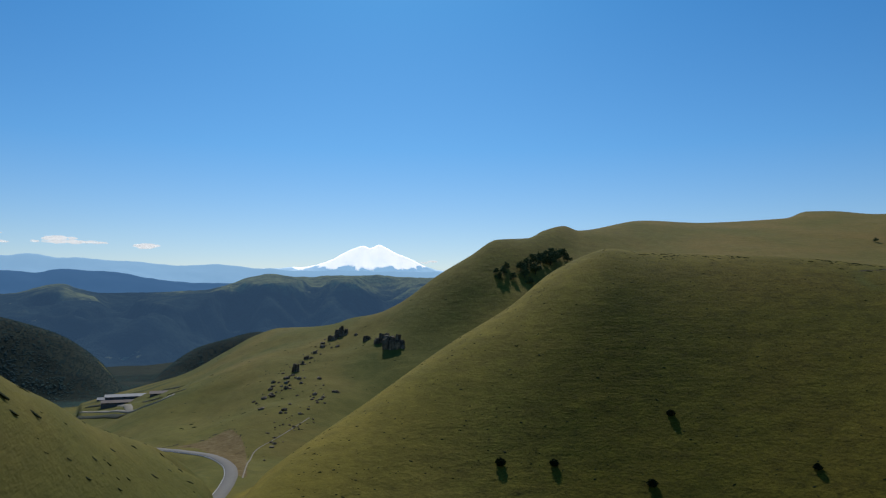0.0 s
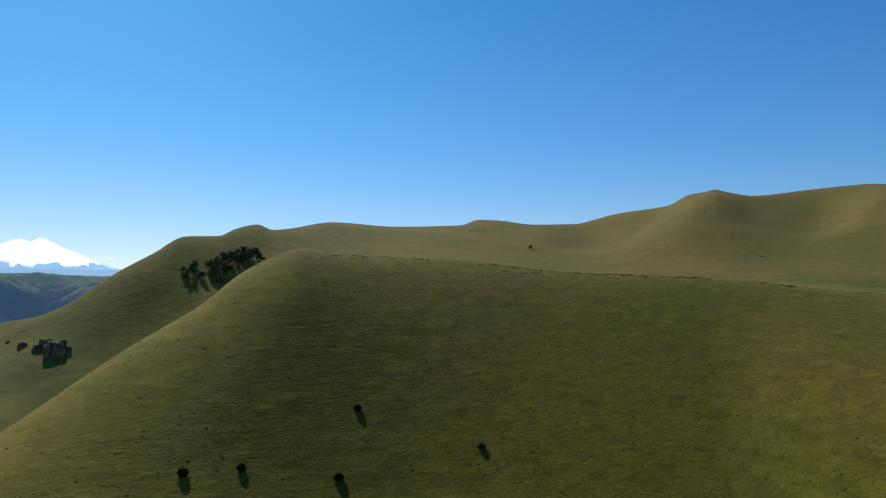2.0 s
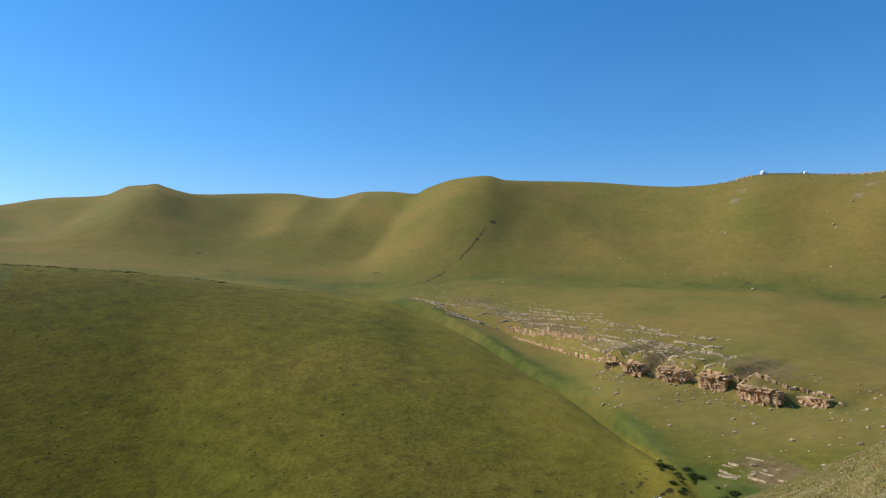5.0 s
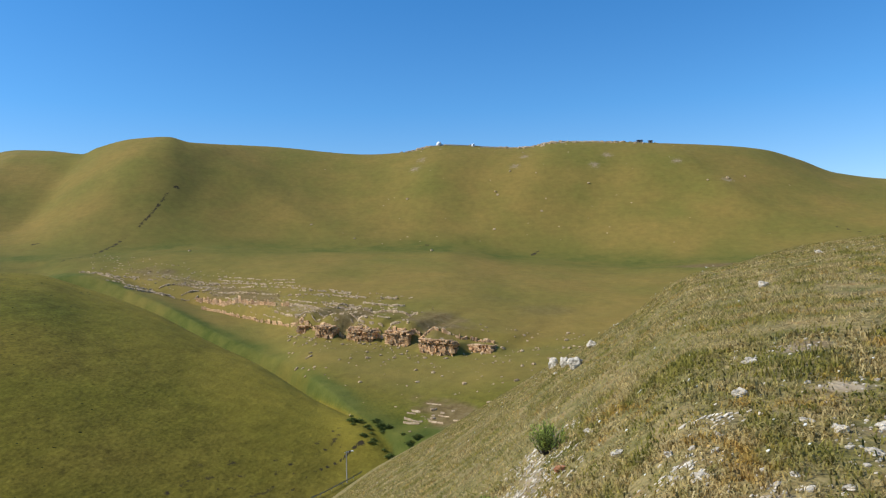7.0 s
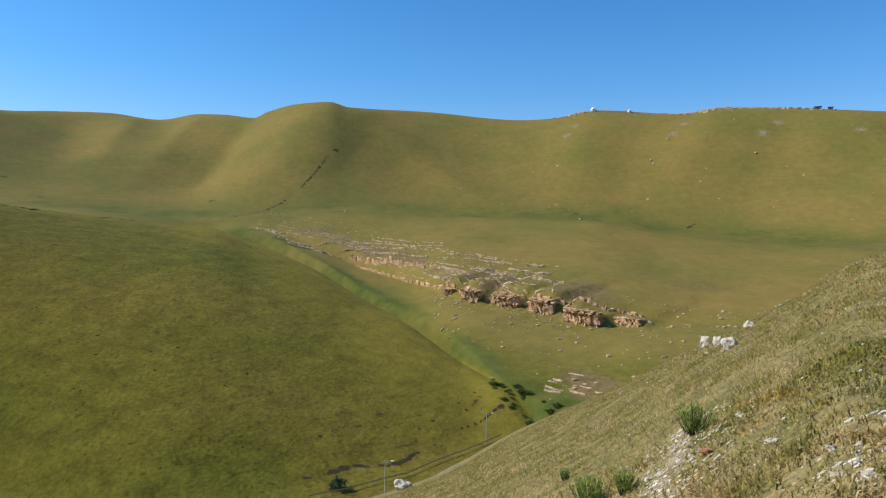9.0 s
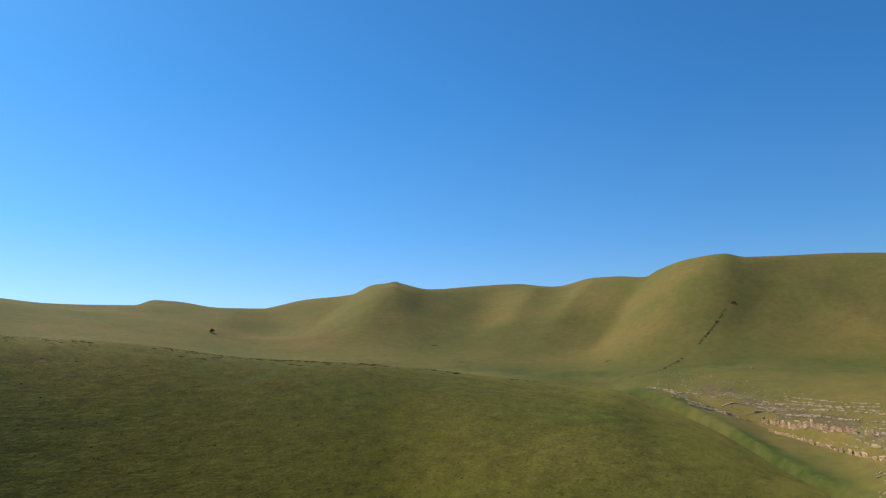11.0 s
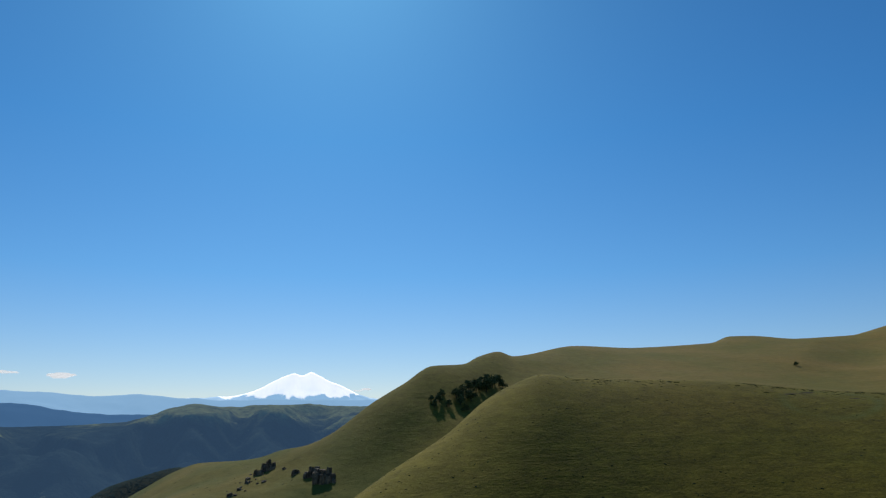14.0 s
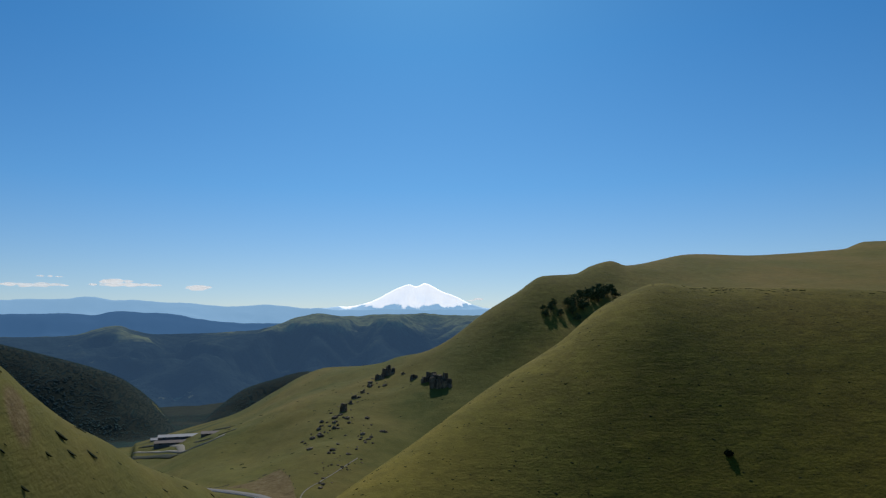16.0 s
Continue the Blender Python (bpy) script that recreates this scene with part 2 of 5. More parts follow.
# the side valley: stream, foot of the cliff band, its top
STREAM_R = curve((60, 520), (65, 500), (70, 430), (74.5, 365), (78.7, 320), (83, 248), (86, 217), (90, 200), (100, 180), (130, 150))
STREAM_Z = curve((60, -10), (65, -8), (70, -22), (74.5, -35.8), (78.7, -43.8), (83, -46.5), (86, -49.8), (90, -52), (100, -50), (130, -40))
CLIFF_R = curve((60, 545), (66, 520), (70, 475), (74, 440), (78, 390), (82, 335), (86, 325), (92, 300), (97, 300), (130, 300))
CLIFF_Z = curve((60, -5), (66, -6), (70, -17), (74, -27.5), (78, -33), (82, -36.5), (86, -37.6), (92, -40.5), (97, -40), (130, -30))
CLIFF_H = curve((60, 0.2), (67, 0.5), (73, 5), (88, 5.5), (94, 4.5), (104, 1), (130, 0.3))
# wooded hills and far ranges
DARK = curve((-60, 3), (-40, 0.4), (-32, -1.7), (-28.5, -2.95), (-26.7, -4.15), (-25.2, -5.6), (-24.2, -7.0), (-22.6, -9.5), (-18, -13))
WOOD = curve((-26, -10), (-22.5, -6.9), (-21.2, -5.6), (-19.1, -4.2), (-17.1, -3.6), (-14.6, -3.05), (-10, -3.3), (-4, -4.0), (5, -5))
MID = curve((-60, 0.2), (-32, -0.1), (-28.7, 0.6), (-25.7, 0.0), (-23, 0.0), (-19.1, 0.2), (-15, 1.25), (-13.7, 1.5), (-11.9, 1.2), (-8.4, 1.4),
            (-0.7, 1.45), (20, 1.4), (60, 1.0), (180, 0.5))


def skyline(a):
    return np.where(a < 35.4, SKY(a), np.where(a < 107.7, SKY_2(a), SKY_3(a)))


BROAD_A = np.arange(-60, 175, 0.25)
BROAD_K = np.exp(-(np.arange(-60, 61) * 0.25 / 4.0) ** 2)
BROAD_EL = np.convolve(np.pad(skyline(BROAD_A), 60, "edge"), BROAD_K / BROAD_K.sum(), "valid")


def broad_skyline(a):
    """The skyline's height angle without its small knolls."""
    return np.interp(a, BROAD_A, BROAD_EL)


def stripe(x, y, a0, r0, a1, r1, width, sharp=False):
    """How close a place is to the line between two spots: 1 on it, 0 away from it."""
    x0, y0, x1, y1 = r0 * math.sin(radians(a0)), r0 * math.cos(radians(a0)), r1 * math.sin(radians(a1)), r1 * math.cos(radians(a1))
    dx, dy, far = x1 - x0, y1 - y0, 3 * width
    out = np.zeros_like(x)
    near = np.nonzero((x > min(x0, x1) - far) & (x < max(x0, x1) + far) & (y > min(y0, y1) - far) & (y < max(y0, y1) + far))[0]
    x, y = x[near], y[near]
    u = np.clip(((x - x0) * dx + (y - y0) * dy) / (dx * dx + dy * dy), 0, 1)
    d2 = (x - x0 - u * dx) ** 2 + (y - y0 - u * dy) ** 2
    fall = np.exp(-(np.sqrt(d2 + (0.3 * width) ** 2) / width - 0.3) * 1.5) if sharp else np.exp(-d2 / width**2)
    out[near] = fall * np.clip(1.5 - np.sqrt(d2) / (2 * width), 0, 1) * np.sin(np.pi * np.clip(u * 0.9 + 0.08, 0, 1)) ** 0.7
    return out


PATH_A = curve((3, 95), (4.7, 96.8), (6.2, 97.4), (7.2, 98.5), (8.3, 99.4), (9.5, 99.9), (12, 100.8), (60, 101))
STONY = [(121.5, 6.6, 0.5), (117, 4.1, 0.3), (125, 4.6, 0.4), (111.5, 4.9, 0.22), (119.5, 8.2, 0.5), (123.5, 5.4, 0.35), (113.5, 5.8, 0.2)]
ROAD_R = curve((-23, 345), (-20.4, 320), (-18.4, 303), (-16.9, 280), (-16.5, 255), (-15, 240))
BANK_R = curve((-23, 352), (-21, 332), (-19, 327), (-17.5, 336), (-16.6, 340), (-15.6, 318), (-15, 290))
CUT_R = curve((60, 148), (66, 153), (70, 157.6), (73.5, 164), (76.2, 166.5), (79.9, 175.6), (82.7, 189.6), (86, 204.6), (90, 215))
# eroded runnels: bearing and distance of both ends
CUTS = [(71.6, 730, 68.6, 640), (68.8, 645, 65.5, 585), (65.8, 590, 63.8, 560), (72.4, 735, 71.2, 728), (100.5, 640, 99.4, 610), (120.5, 700, 124.5, 660), (92, 640, 90, 625),
        (50.5, 640, 51.6, 635), (55.2, 615, 56.4, 612), (48, 700, 49.4, 698), (62.0, 655, 63.2, 652), (33, 355, 29.5, 330), (34, 340, 36, 336)]
# ribs (positive) and gullies (negative) on the far slopes: bearing and distance of both ends, width, height
RIBS = [(45.5, 930, 42, 690, 50, 9), (48.8, 930, 47, 760, 40, -4), (53.4, 1020, 52.4, 780, 52, -10), (57.3, 1040, 54.6, 770, 40, 9), (61.9, 1000, 57.2, 730, 40, 9),
        (65.7, 930, 61.0, 700, 34, -11), (70.6, 830, 64.5, 640, 60, 5), (76, 860, 71, 660, 55, -8), (75, 830, 86.5, 640, 40, 6), (84, 860, 85, 700, 60, -4), (87.5, 860, 90, 660, 50, -5),
        (92.5, 830, 91, 660, 50, 4), (96.5, 830, 94, 660, 45, -4), (102, 820, 97, 660, 50, 6), (107, 830, 103, 660, 50, -5), (110.5, 840, 117, 700, 40, 6), (115, 840, 109, 690, 45, -4),
        (38, 980, 35, 720, 60, -9), (33.5, 960, 31, 700, 45, 5), (41.5, 960, 38.5, 760, 40, -8), (14, 660, 17, 560, 50, -3), (3, 500, -2, 430, 40, -3)]


# the road round the hill's foot: bearing, distance, height
ROAD = [(-18.8, 205, -60), (-17.5, 224, -61), (-16.75, 243, -62), (-16.45, 262, -63), (-16.8, 281, -64), (-18.1, 300, -64.6), (-20.4, 318, -65.6),
        (-22.5, 340, -68), (-24.5, 370, -71), (-26, 420, -77)]


def bench(x, y, z):
    """The ground levelled along the road."""
    pts = [(r * math.sin(radians(a)), r * math.cos(radians(a)), h) for a, r, h in ROAD]
    idx = np.nonzero((x > -210) & (x < -50) & (y > 170) & (y < 410))[0]
    if not len(idx):
        return z
    px, py = x[idx], y[idx]
    best, level = np.full(len(idx), 1e9), np.zeros(len(idx))
    for (x0, y0, h0), (x1, y1, h1) in zip(pts, pts[1:]):
        dx, dy = x1 - x0, y1 - y0
        u = np.clip(((px - x0) * dx + (py - y0) * dy) / (dx * dx + dy * dy), 0, 1)
        d = np.hypot(px - x0 - u * dx, py - y0 - u * dy)
        closer = d < best
        best, level = np.where(closer, d, best), np.where(closer, h0 + u * (h1 - h0), level)
    w = np.clip(1.55 - best / 9, 0, 1)
    w = w * w * (3 - 2 * w)
    z = z.copy()
    z[idx] = z[idx] * (1 - w) + level * w
    return z


# rock bluffs of the cliff band: bearing, distance, width and height of each face
BLUFFS = [(81.1, 343, 5.5, 3.4), (82.75, 328, 8.5, 5.4), (85.6, 320, 13.0, 5.2), (88.5, 311, 11.5, 5.6), (91.7, 293, 16.0, 6.0), (95.0, 294, 14.0, 2.9)]


def mounds(x, y, z):
    """The turf banked up behind each bluff, level with its top."""
    idx = np.nonzero((x > 240) & (x < 380) & (y > -60) & (y < 80))[0]
    if not len(idx):
        return z
    px, py, up = x[idx], y[idx], np.zeros(len(idx))
    for a, r, w, h in BLUFFS:
        into = radians(a + 34)
        dx, dy = px - r * math.sin(radians(a)), py - r * math.cos(radians(a))
        deep, along = dx * math.sin(into) + dy * math.cos(into), dx * math.cos(into) - dy * math.sin(into)
        front = np.clip((deep - 0.5) / 2.5, 0, 1)
        side = np.clip((w * 0.5 + 5.0 - np.abs(along)) / 6.0, 0, 1)
        up = np.maximum(up, 0.86 * h * front * side * side * (3 - 2 * side) * np.exp(-np.maximum(deep - 3, 0) / 20))
    z = z.copy()
    z[idx] += up
    return z


def shape(a, r):
    """Height of the ground at bearing a and distance r, and the forms it is made of."""
    x, y = r * np.sin(np.radians(a)), r * np.cos(np.radians(a))
    rough = fractal(x, y, 160, 5, 3)
    # own hill
    rs = OWN_R(a)
    own = r * tan(OWN(a)) - 1.65 * (1 - r / rs) ** 2 - 0.004 * np.maximum(r - rs, 0) ** 2 * np.clip((110 - np.abs(a - 40)) / 60, 0, 1)
    own = own + (fractal(x, y, 9, 4, 11) * 0.10 + fractal(x, y, 2, 3, 5) * 0.035) * np.clip(r / 6, 0, 1) * np.clip((rs * 1.1 - r) / (rs * 0.3), 0, 1)
    own = np.maximum(own, -130)
    floor = np.where(a < 20, -61 - 0.09 * np.maximum(r - 230, 0), -58.5 - 0.02 * np.maximum(r - 400, 0))
    floor = np.maximum(floor, -210) - 0.5 * np.clip(r - 1150, 0, 500)
    z = smax(own, floor, 1.5)
    spur_r = SPUR_R(a)
    spur = rise(r, spur_r * 0.45, -75, spur_r, spur_r * tan(SPUR(a)), 0.5, 0.004) - 200 * np.clip((a + 16.8) / 3, 0, 1) - 200 * np.clip((-60 - a) / 20, 0, 1)
    z = smax(z, spur, 2)
    nr = NEAR_R(a)
    near = rise(r, NEAR_FOOT(a), -58.0, nr, nr * tan(NEAR(a)), NEAR_RISE(a), NEAR_BACK(a))
    near = near + rough * 0.5 * np.clip((r - 180) / 60, 0, 1) - 300 * np.clip((-18 - a) / 6, 0, 1) - 300 * np.clip((a - 88) / 4, 0, 1)
    z = smax(z, near, 2)
    # side valley with its cliff band
    sr, sz, cr, cz, ch = STREAM_R(a), STREAM_Z(a), CLIFF_R(a), CLIFF_Z(a), CLIFF_H(a)
    fr, fz = FOOT_R(a), FOOT_Z(a)
    u = np.clip((r - sr) / (cr - sr), 0, 1)
    v = np.clip((r - cr - 3) / (fr - cr - 3), 0, 1)
    step = np.clip((r - cr) / 9, 0, 1)
    step = step * step * (3 - 2 * step)
    side = sz + (cz - sz) * u ** 0.9 + ch * step + (fz - cz - ch) * (1 - (1 - v) ** 1.35)
    side = side - (sr - r).clip(0) * 0.8 + 0.5 * fractal(x, y, 30, 4, 21) * np.clip((r - sr) / 30, 0, 1)
    side = side - 14 * np.clip((65 - a) / 4, 0, 1) ** 2 - 300 * np.clip((61 - a) / 4, 0, 1) - 300 * np.clip((a - 150) / 10, 0, 1)
    z = smax(z, side, 1.5)
    # skyline hills
    kr = SKY_R(a)
    calm = broad_skyline(a)
    w = np.clip((r - fr) / (kr - fr), 0, 1)
    far = rise(r, fr, fz, kr, kr * tan(calm), FOOT_RISE(a), 0.0012, FOOT_DIP(a), nr + 25) + (tan(skyline(a)) - tan(calm)) * np.maximum(r, kr) * w**5
    body = np.sin(np.pi * w) ** 0.8
    fade = np.clip((1 - w) / 0.22, 0, 1) ** 1.3
    for a0, r0, a1, r1, width, height in RIBS:
        far = far + height * stripe(x, y, a0, r0, a1, r1, width, True) * fade
    far = far + rough * 2.2 * body + 3.0 * fractal(x, y, 75, 3, 41) * np.clip((2 - a) / 6, 0, 1) * np.clip(w / 0.2, 0, 1) * np.clip((1 - w) / 0.3, 0, 1) - 400 * np.clip((-27 - a) / 4, 0, 1) - 400 * np.clip((a - 150) / 10, 0, 1)
    z = smax(z, far, 3)
    z = mounds(x, y, bench(x, y, z))
    wild = fractal(x, y, 420, 6, 31)
    dark = rise(r, 840, -128, 1020, 1020 * tan(DARK(a)), 0.5, 0.001) + (2.5 * wild - 9 * np.abs(fractal(x, y, 110, 3, 35))) * np.clip((1015 - r) / 60, 0, 1) - 400 * np.clip((a + 19) / 3, 0, 1) - 400 * np.clip((-65 - a) / 10, 0, 1)
    wood = rise(r, 1000, -140, 1180, 1180 * tan(WOOD(a)), 0.4, 0.001) + (2.5 * wild - 9 * np.abs(fractal(x, y, 110, 3, 36))) * np.clip((1175 - r) / 60, 0, 1) - 400 * np.clip((-24 - a) / 3, 0, 1) - 400 * np.clip((a - 3) / 5, 0, 1)
    z = smax(z, dark, 3)
    z = smax(z, wood, 3)
    return z, x, y, rough, own, near, far, dark, wood, sr, cr, fr, nr


def land(a, r):
    """Height of the ground and its cover (woods, lush grass, bare rock) at bearing a and distance r."""
    z, x, y, rough, own, near, far, dark, wood, sr, cr, fr, nr = shape(a, r)
    forest = np.clip((smax(dark, wood, 1) - z + 6) / 4, 0, 1) * (r > 700)
    forest = np.maximum(forest, np.clip((r - 765) / 20, 0, 1) * (a < 0) * (a > -100) * np.clip((z - far) / 4, 0, 1))
    forest = np.maximum(forest, np.clip((r - 1040) / 20, 0, 1) * (a < 0) * (a > -100))
    forest = forest * (1 - np.clip(stripe(x + 20 * rough, y, -25.4, 1010, -24.0, 965, 5), 0, 1))
    lush = np.exp(-((r - sr - 6) / np.where(r < sr + 6, 45, 14)) ** 2) * (a > 62) * (a < 110) + 0.65 * np.exp(-((r - fr - 5) / 45) ** 2) * (a > 40) * (a < 130) * (r > 300)
    lush = np.clip(lush * (1 + 0.6 * fractal(x, y, 25, 3, 51)), 0, 1) * np.clip((z - near) / 3, 0, 1)
    lush = np.maximum(lush, 0.45 * np.clip((6 - a) / 8, 0, 1) * (r > 90) * np.clip(1 + 0.7 * fractal(x, y, 40, 4, 57), 0.2, 1.8))
    flank = np.clip(1 - (z - near) / 2.5, 0, 1) * (r > 140) * (r < nr + 12)
    lush = lush * (1 - 0.9 * flank * np.clip((a + 19) / 3, 0, 1))
    ring = np.hypot((x - 182) * 0.838 - (y - 277) * 0.545, ((x - 182) * 0.545 + (y - 277) * 0.838) * 0.8)
    lush = np.maximum(lush, 0.75 * np.exp(-((ring - 17) / 2.0) ** 2) * (y > 240) * np.clip(0.75 + 0.6 * fractal(x, y, 12, 3, 58), 0, 1))
    rock = np.clip(0.9 - np.abs(r - cr - 28 - 10 * rough) / 36, 0, 1) * np.clip((a - 65) / 5, 0, 1) * np.clip((94 - a) / 8, 0, 1)
    rock = np.maximum(rock, np.clip(1 - np.abs(r - sr - 16) / 14, 0, 1) * np.clip(1 - np.abs(a - 92) / 5, 0, 1))
    rock = np.maximum(rock, 0.55 * np.clip(1 - np.abs(r - cr + 25) / 40, 0, 1) * np.clip((a - 80) / 5, 0, 1) * np.clip((103 - a) / 5, 0, 1))
    rock = rock * np.clip((z - near) / 3, 0, 1)
    path = np.exp(-((a - PATH_A(r)) / 2.4) ** 2) * np.clip((12.5 - r) / 3, 0, 1)
    for pa, pr, ps in STONY:
        path = np.maximum(path, 1.0 * np.exp(-((x - pr * math.sin(radians(pa))) ** 2 + (y - pr * math.cos(radians(pa))) ** 2) / ps**2))
    rock = np.maximum(rock, path)
    for pa, pr in ((91.0, 820), (90.4, 800), (98.5, 790), (99.3, 815), (105.8, 815), (104.8, 790), (114.6, 770), (111, 800)):
        rock = np.maximum(rock, 1.2 * np.exp(-((x - pr * math.sin(radians(pa))) ** 2 + (y - pr * math.cos(radians(pa))) ** 2) / 9**2))
    rr = r + 7 * fractal(x, y, 25, 3, 95)
    earth = np.clip((rr - ROAD_R(a) - 4) / 3, 0, 1) * np.clip((BANK_R(a) - rr) / 4, 0, 1) * np.clip((a + 23) / 1.5, 0, 1) * np.clip((-15 - a) / 0.6, 0, 1)
    wear = np.exp(-(((rr - 139) / 10) ** 2 + ((a + 34.4) / 1.0) ** 2))
    earth = np.maximum(earth, np.maximum(wear, 0.75 * np.exp(-((a - 114) / 5) ** 2 - ((r - fr + 18) / 22) ** 2) * (a > 100)))
    brown = np.clip(1.2 - np.abs(r - cr - 24) / 42, 0, 1) * np.clip((a - 66) / 4, 0, 1) * np.clip((98 - a) / 5, 0, 1)
    earth = np.maximum(earth, brown * (0.50 + 0.30 * fractal(x, y, 16, 4, 98)))
    earth = np.maximum(earth, (0.85 + 0.4 * fractal(x, y, 8, 4, 97)) * np.exp(-((a - 92.0) / 3.2) ** 2 - ((r - sr - 26) / 17) ** 2))
    earth = np.maximum(earth, (0.44 + 0.16 * fractal(x, y, 40, 4, 94)) * np.exp(-((a - 99) / 8) ** 2 - ((r - cr - 60) / 70) ** 2) * (r > cr - 60))
    plot = np.clip((np.sin(rr / 7) - 0.1) * 3, 0, 1) * np.clip(1 - np.abs(a + 24) / 3.5, 0, 1) ** 0.3 * (a < -20.2) * np.exp(-((r - 640) / 60) ** 2)
    toe = r - CUT_R(a) - 2.5 * fractal(x, y, 22, 3, 96)
    cut = (1.0 + 0.45 * fractal(x, y, 9, 3, 99)) * np.exp(-(toe / 1.25) ** 2)
    for off, strong in ((5.5, 0.72), (10, 0.76), (14.5, 0.70), (19, 0.6)):
        cut = np.maximum(cut, strong * np.exp(-((toe - off) / 1.6) ** 2))
    cut = cut * np.clip((a - 60) / 8, 0, 1) * np.clip((87 - a) / 1.5, 0, 1)
    cut = np.maximum(cut, 1.2 * np.exp(-((rr - BANK_R(a) - 1) / 2.2) ** 2) * (a > -22.5) * (a < -15.2))
    cut = 0.85 * cut
    for a0, r0, a1, r1 in CUTS:
        cut = np.maximum(cut, 0.95 * stripe(x + 4 * rough, y, a0, r0, a1, r1, 2.2))
    dry = np.clip((own - z + 2.5) / 2, 0, 1) * (r < 200)
    upland = np.maximum(np.clip((r - nr - 15) / 40, 0, 1) * np.clip((a - 4) / 10, 0, 1), 0.8 * np.clip((6 - a) / 8, 0, 1) * (r > 90))
    # hollow behind the ridge: greener, less pale turf, some of its shade painted in
    upland = upland * (1 - 0.3 * np.clip((a + 6) / 4, 0, 1) * np.clip((13 - a) / 4, 0, 1) * (r > nr + 12)) * (1 - 0.85 * flank)
    # mask of the near hill's greener turf and painted shade
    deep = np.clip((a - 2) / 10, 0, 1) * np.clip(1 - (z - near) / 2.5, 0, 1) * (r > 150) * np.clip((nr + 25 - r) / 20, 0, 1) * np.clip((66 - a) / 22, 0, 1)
    # mask of the golden rim grass and the brightness painted along the brow
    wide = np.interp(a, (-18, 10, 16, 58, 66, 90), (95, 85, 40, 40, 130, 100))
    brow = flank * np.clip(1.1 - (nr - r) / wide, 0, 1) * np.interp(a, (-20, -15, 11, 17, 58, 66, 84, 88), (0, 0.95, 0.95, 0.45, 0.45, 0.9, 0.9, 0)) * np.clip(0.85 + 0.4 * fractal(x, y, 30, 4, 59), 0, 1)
    return z, forest, lush, rock, earth, plot, cut, dry, upland, deep, brow


def ground_at(a, r):
    return float(shape(np.array([float(a)]), np.array([float(r)]))[0][0])


def spot(a, r, up=0.0):
    """The place on the ground at a bearing and distance."""
    return Vector((r * math.sin(radians(a)), r * math.cos(radians(a)), ground_at(a, r) + up))


def sighted(a, height, start=60.0, end=1300.0):
    """The first place beyond start where the line of sight at that bearing and height angle comes down to the ground."""
    q = end
    for r in (np.geomspace(start, end, 160), None):
        r = np.linspace(low, q, 30) if r is None else r
        z = shape(np.full(len(r), float(a)), r)[0]
        hit = np.nonzero(z >= r * math.tan(radians(height)))[0]
        if not len(hit):
            break
        q, low = r[hit[0]], r[max(hit[0] - 1, 0)]
    return spot(a, q)


def polar_mesh(name, bearings, rings, closed):
    """One sheet of ground over bearings and rings."""
    aa, rr = np.meshgrid(bearings, rings)
    z, forest, lush, rock, earth, plot, cut, dry, upland, deep, brow = land(aa.ravel(), rr.ravel())
    x, y = rr.ravel() * np.sin(np.radians(aa.ravel())), rr.ravel() * np.cos(np.radians(aa.ravel()))
    n, m = len(bearings), len(rings)
    i = np.arange(n * m).reshape(m, n)
    nxt = np.roll(i, -1, 1) if closed else i
    lo, hi = i[:-1], i[1:]
    lo2, hi2 = nxt[:-1], nxt[1:]
    quads = np.stack([lo, hi, hi2, lo2], -1).reshape(-1, 4)
    me = bpy.data.meshes.new(name)
    me.vertices.add(n * m + 1)
    co = np.concatenate([np.stack([x, y, z], 1).ravel(), [0, 0, -1.65]])
    me.vertices.foreach_set("co", co)
    cap = np.stack([i[0], nxt[0], np.full(n, n * m)], -1)
    loops = np.concatenate([quads.ravel(), cap.ravel()])
    me.loops.add(len(loops))
    me.loops.foreach_set("vertex_index", loops)
    starts = np.concatenate([np.arange(len(quads)) * 4, len(quads) * 4 + np.arange(n) * 3])
    me.polygons.add(len(starts))
    me.polygons.foreach_set("loop_start", starts)
    me.update(calc_edges=True)
    me.polygons.foreach_set("use_smooth", np.ones(len(starts), bool))
    layer = me.attributes.new("cover", "FLOAT_COLOR", "POINT")
    cover = np.concatenate([np.stack([forest, lush, rock, np.ones_like(z)], 1).ravel(), [0, 0, 0, 1]])
    layer.data.foreach_set("color", cover)
    layer = me.attributes.new("soil", "FLOAT_COLOR", "POINT")
    layer.data.foreach_set("color", np.concatenate([np.stack([earth, plot, cut, np.ones_like(z)], 1).ravel(), [0, 0, 0, 1]]))
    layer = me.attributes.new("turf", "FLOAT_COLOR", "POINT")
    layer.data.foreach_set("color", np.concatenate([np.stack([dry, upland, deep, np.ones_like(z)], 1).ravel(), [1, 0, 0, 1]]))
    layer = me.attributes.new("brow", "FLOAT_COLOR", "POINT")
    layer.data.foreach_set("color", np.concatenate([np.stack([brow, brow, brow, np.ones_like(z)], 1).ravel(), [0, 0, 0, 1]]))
    return me


BEARINGS = np.concatenate([np.arange(-44, 132, 0.15), np.arange(132, 316, 2.0)])
RINGS = np.concatenate([np.geomspace(0.5, 100, 110), np.geomspace(100, 1300, 270)[1:], np.geomspace(1300, 4950, 60)[1:]])
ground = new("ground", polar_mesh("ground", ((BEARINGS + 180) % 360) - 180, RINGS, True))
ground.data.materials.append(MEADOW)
tagged(ground, "rolling olive green meadow hills and wooded mountains", "ground", kind="structure")


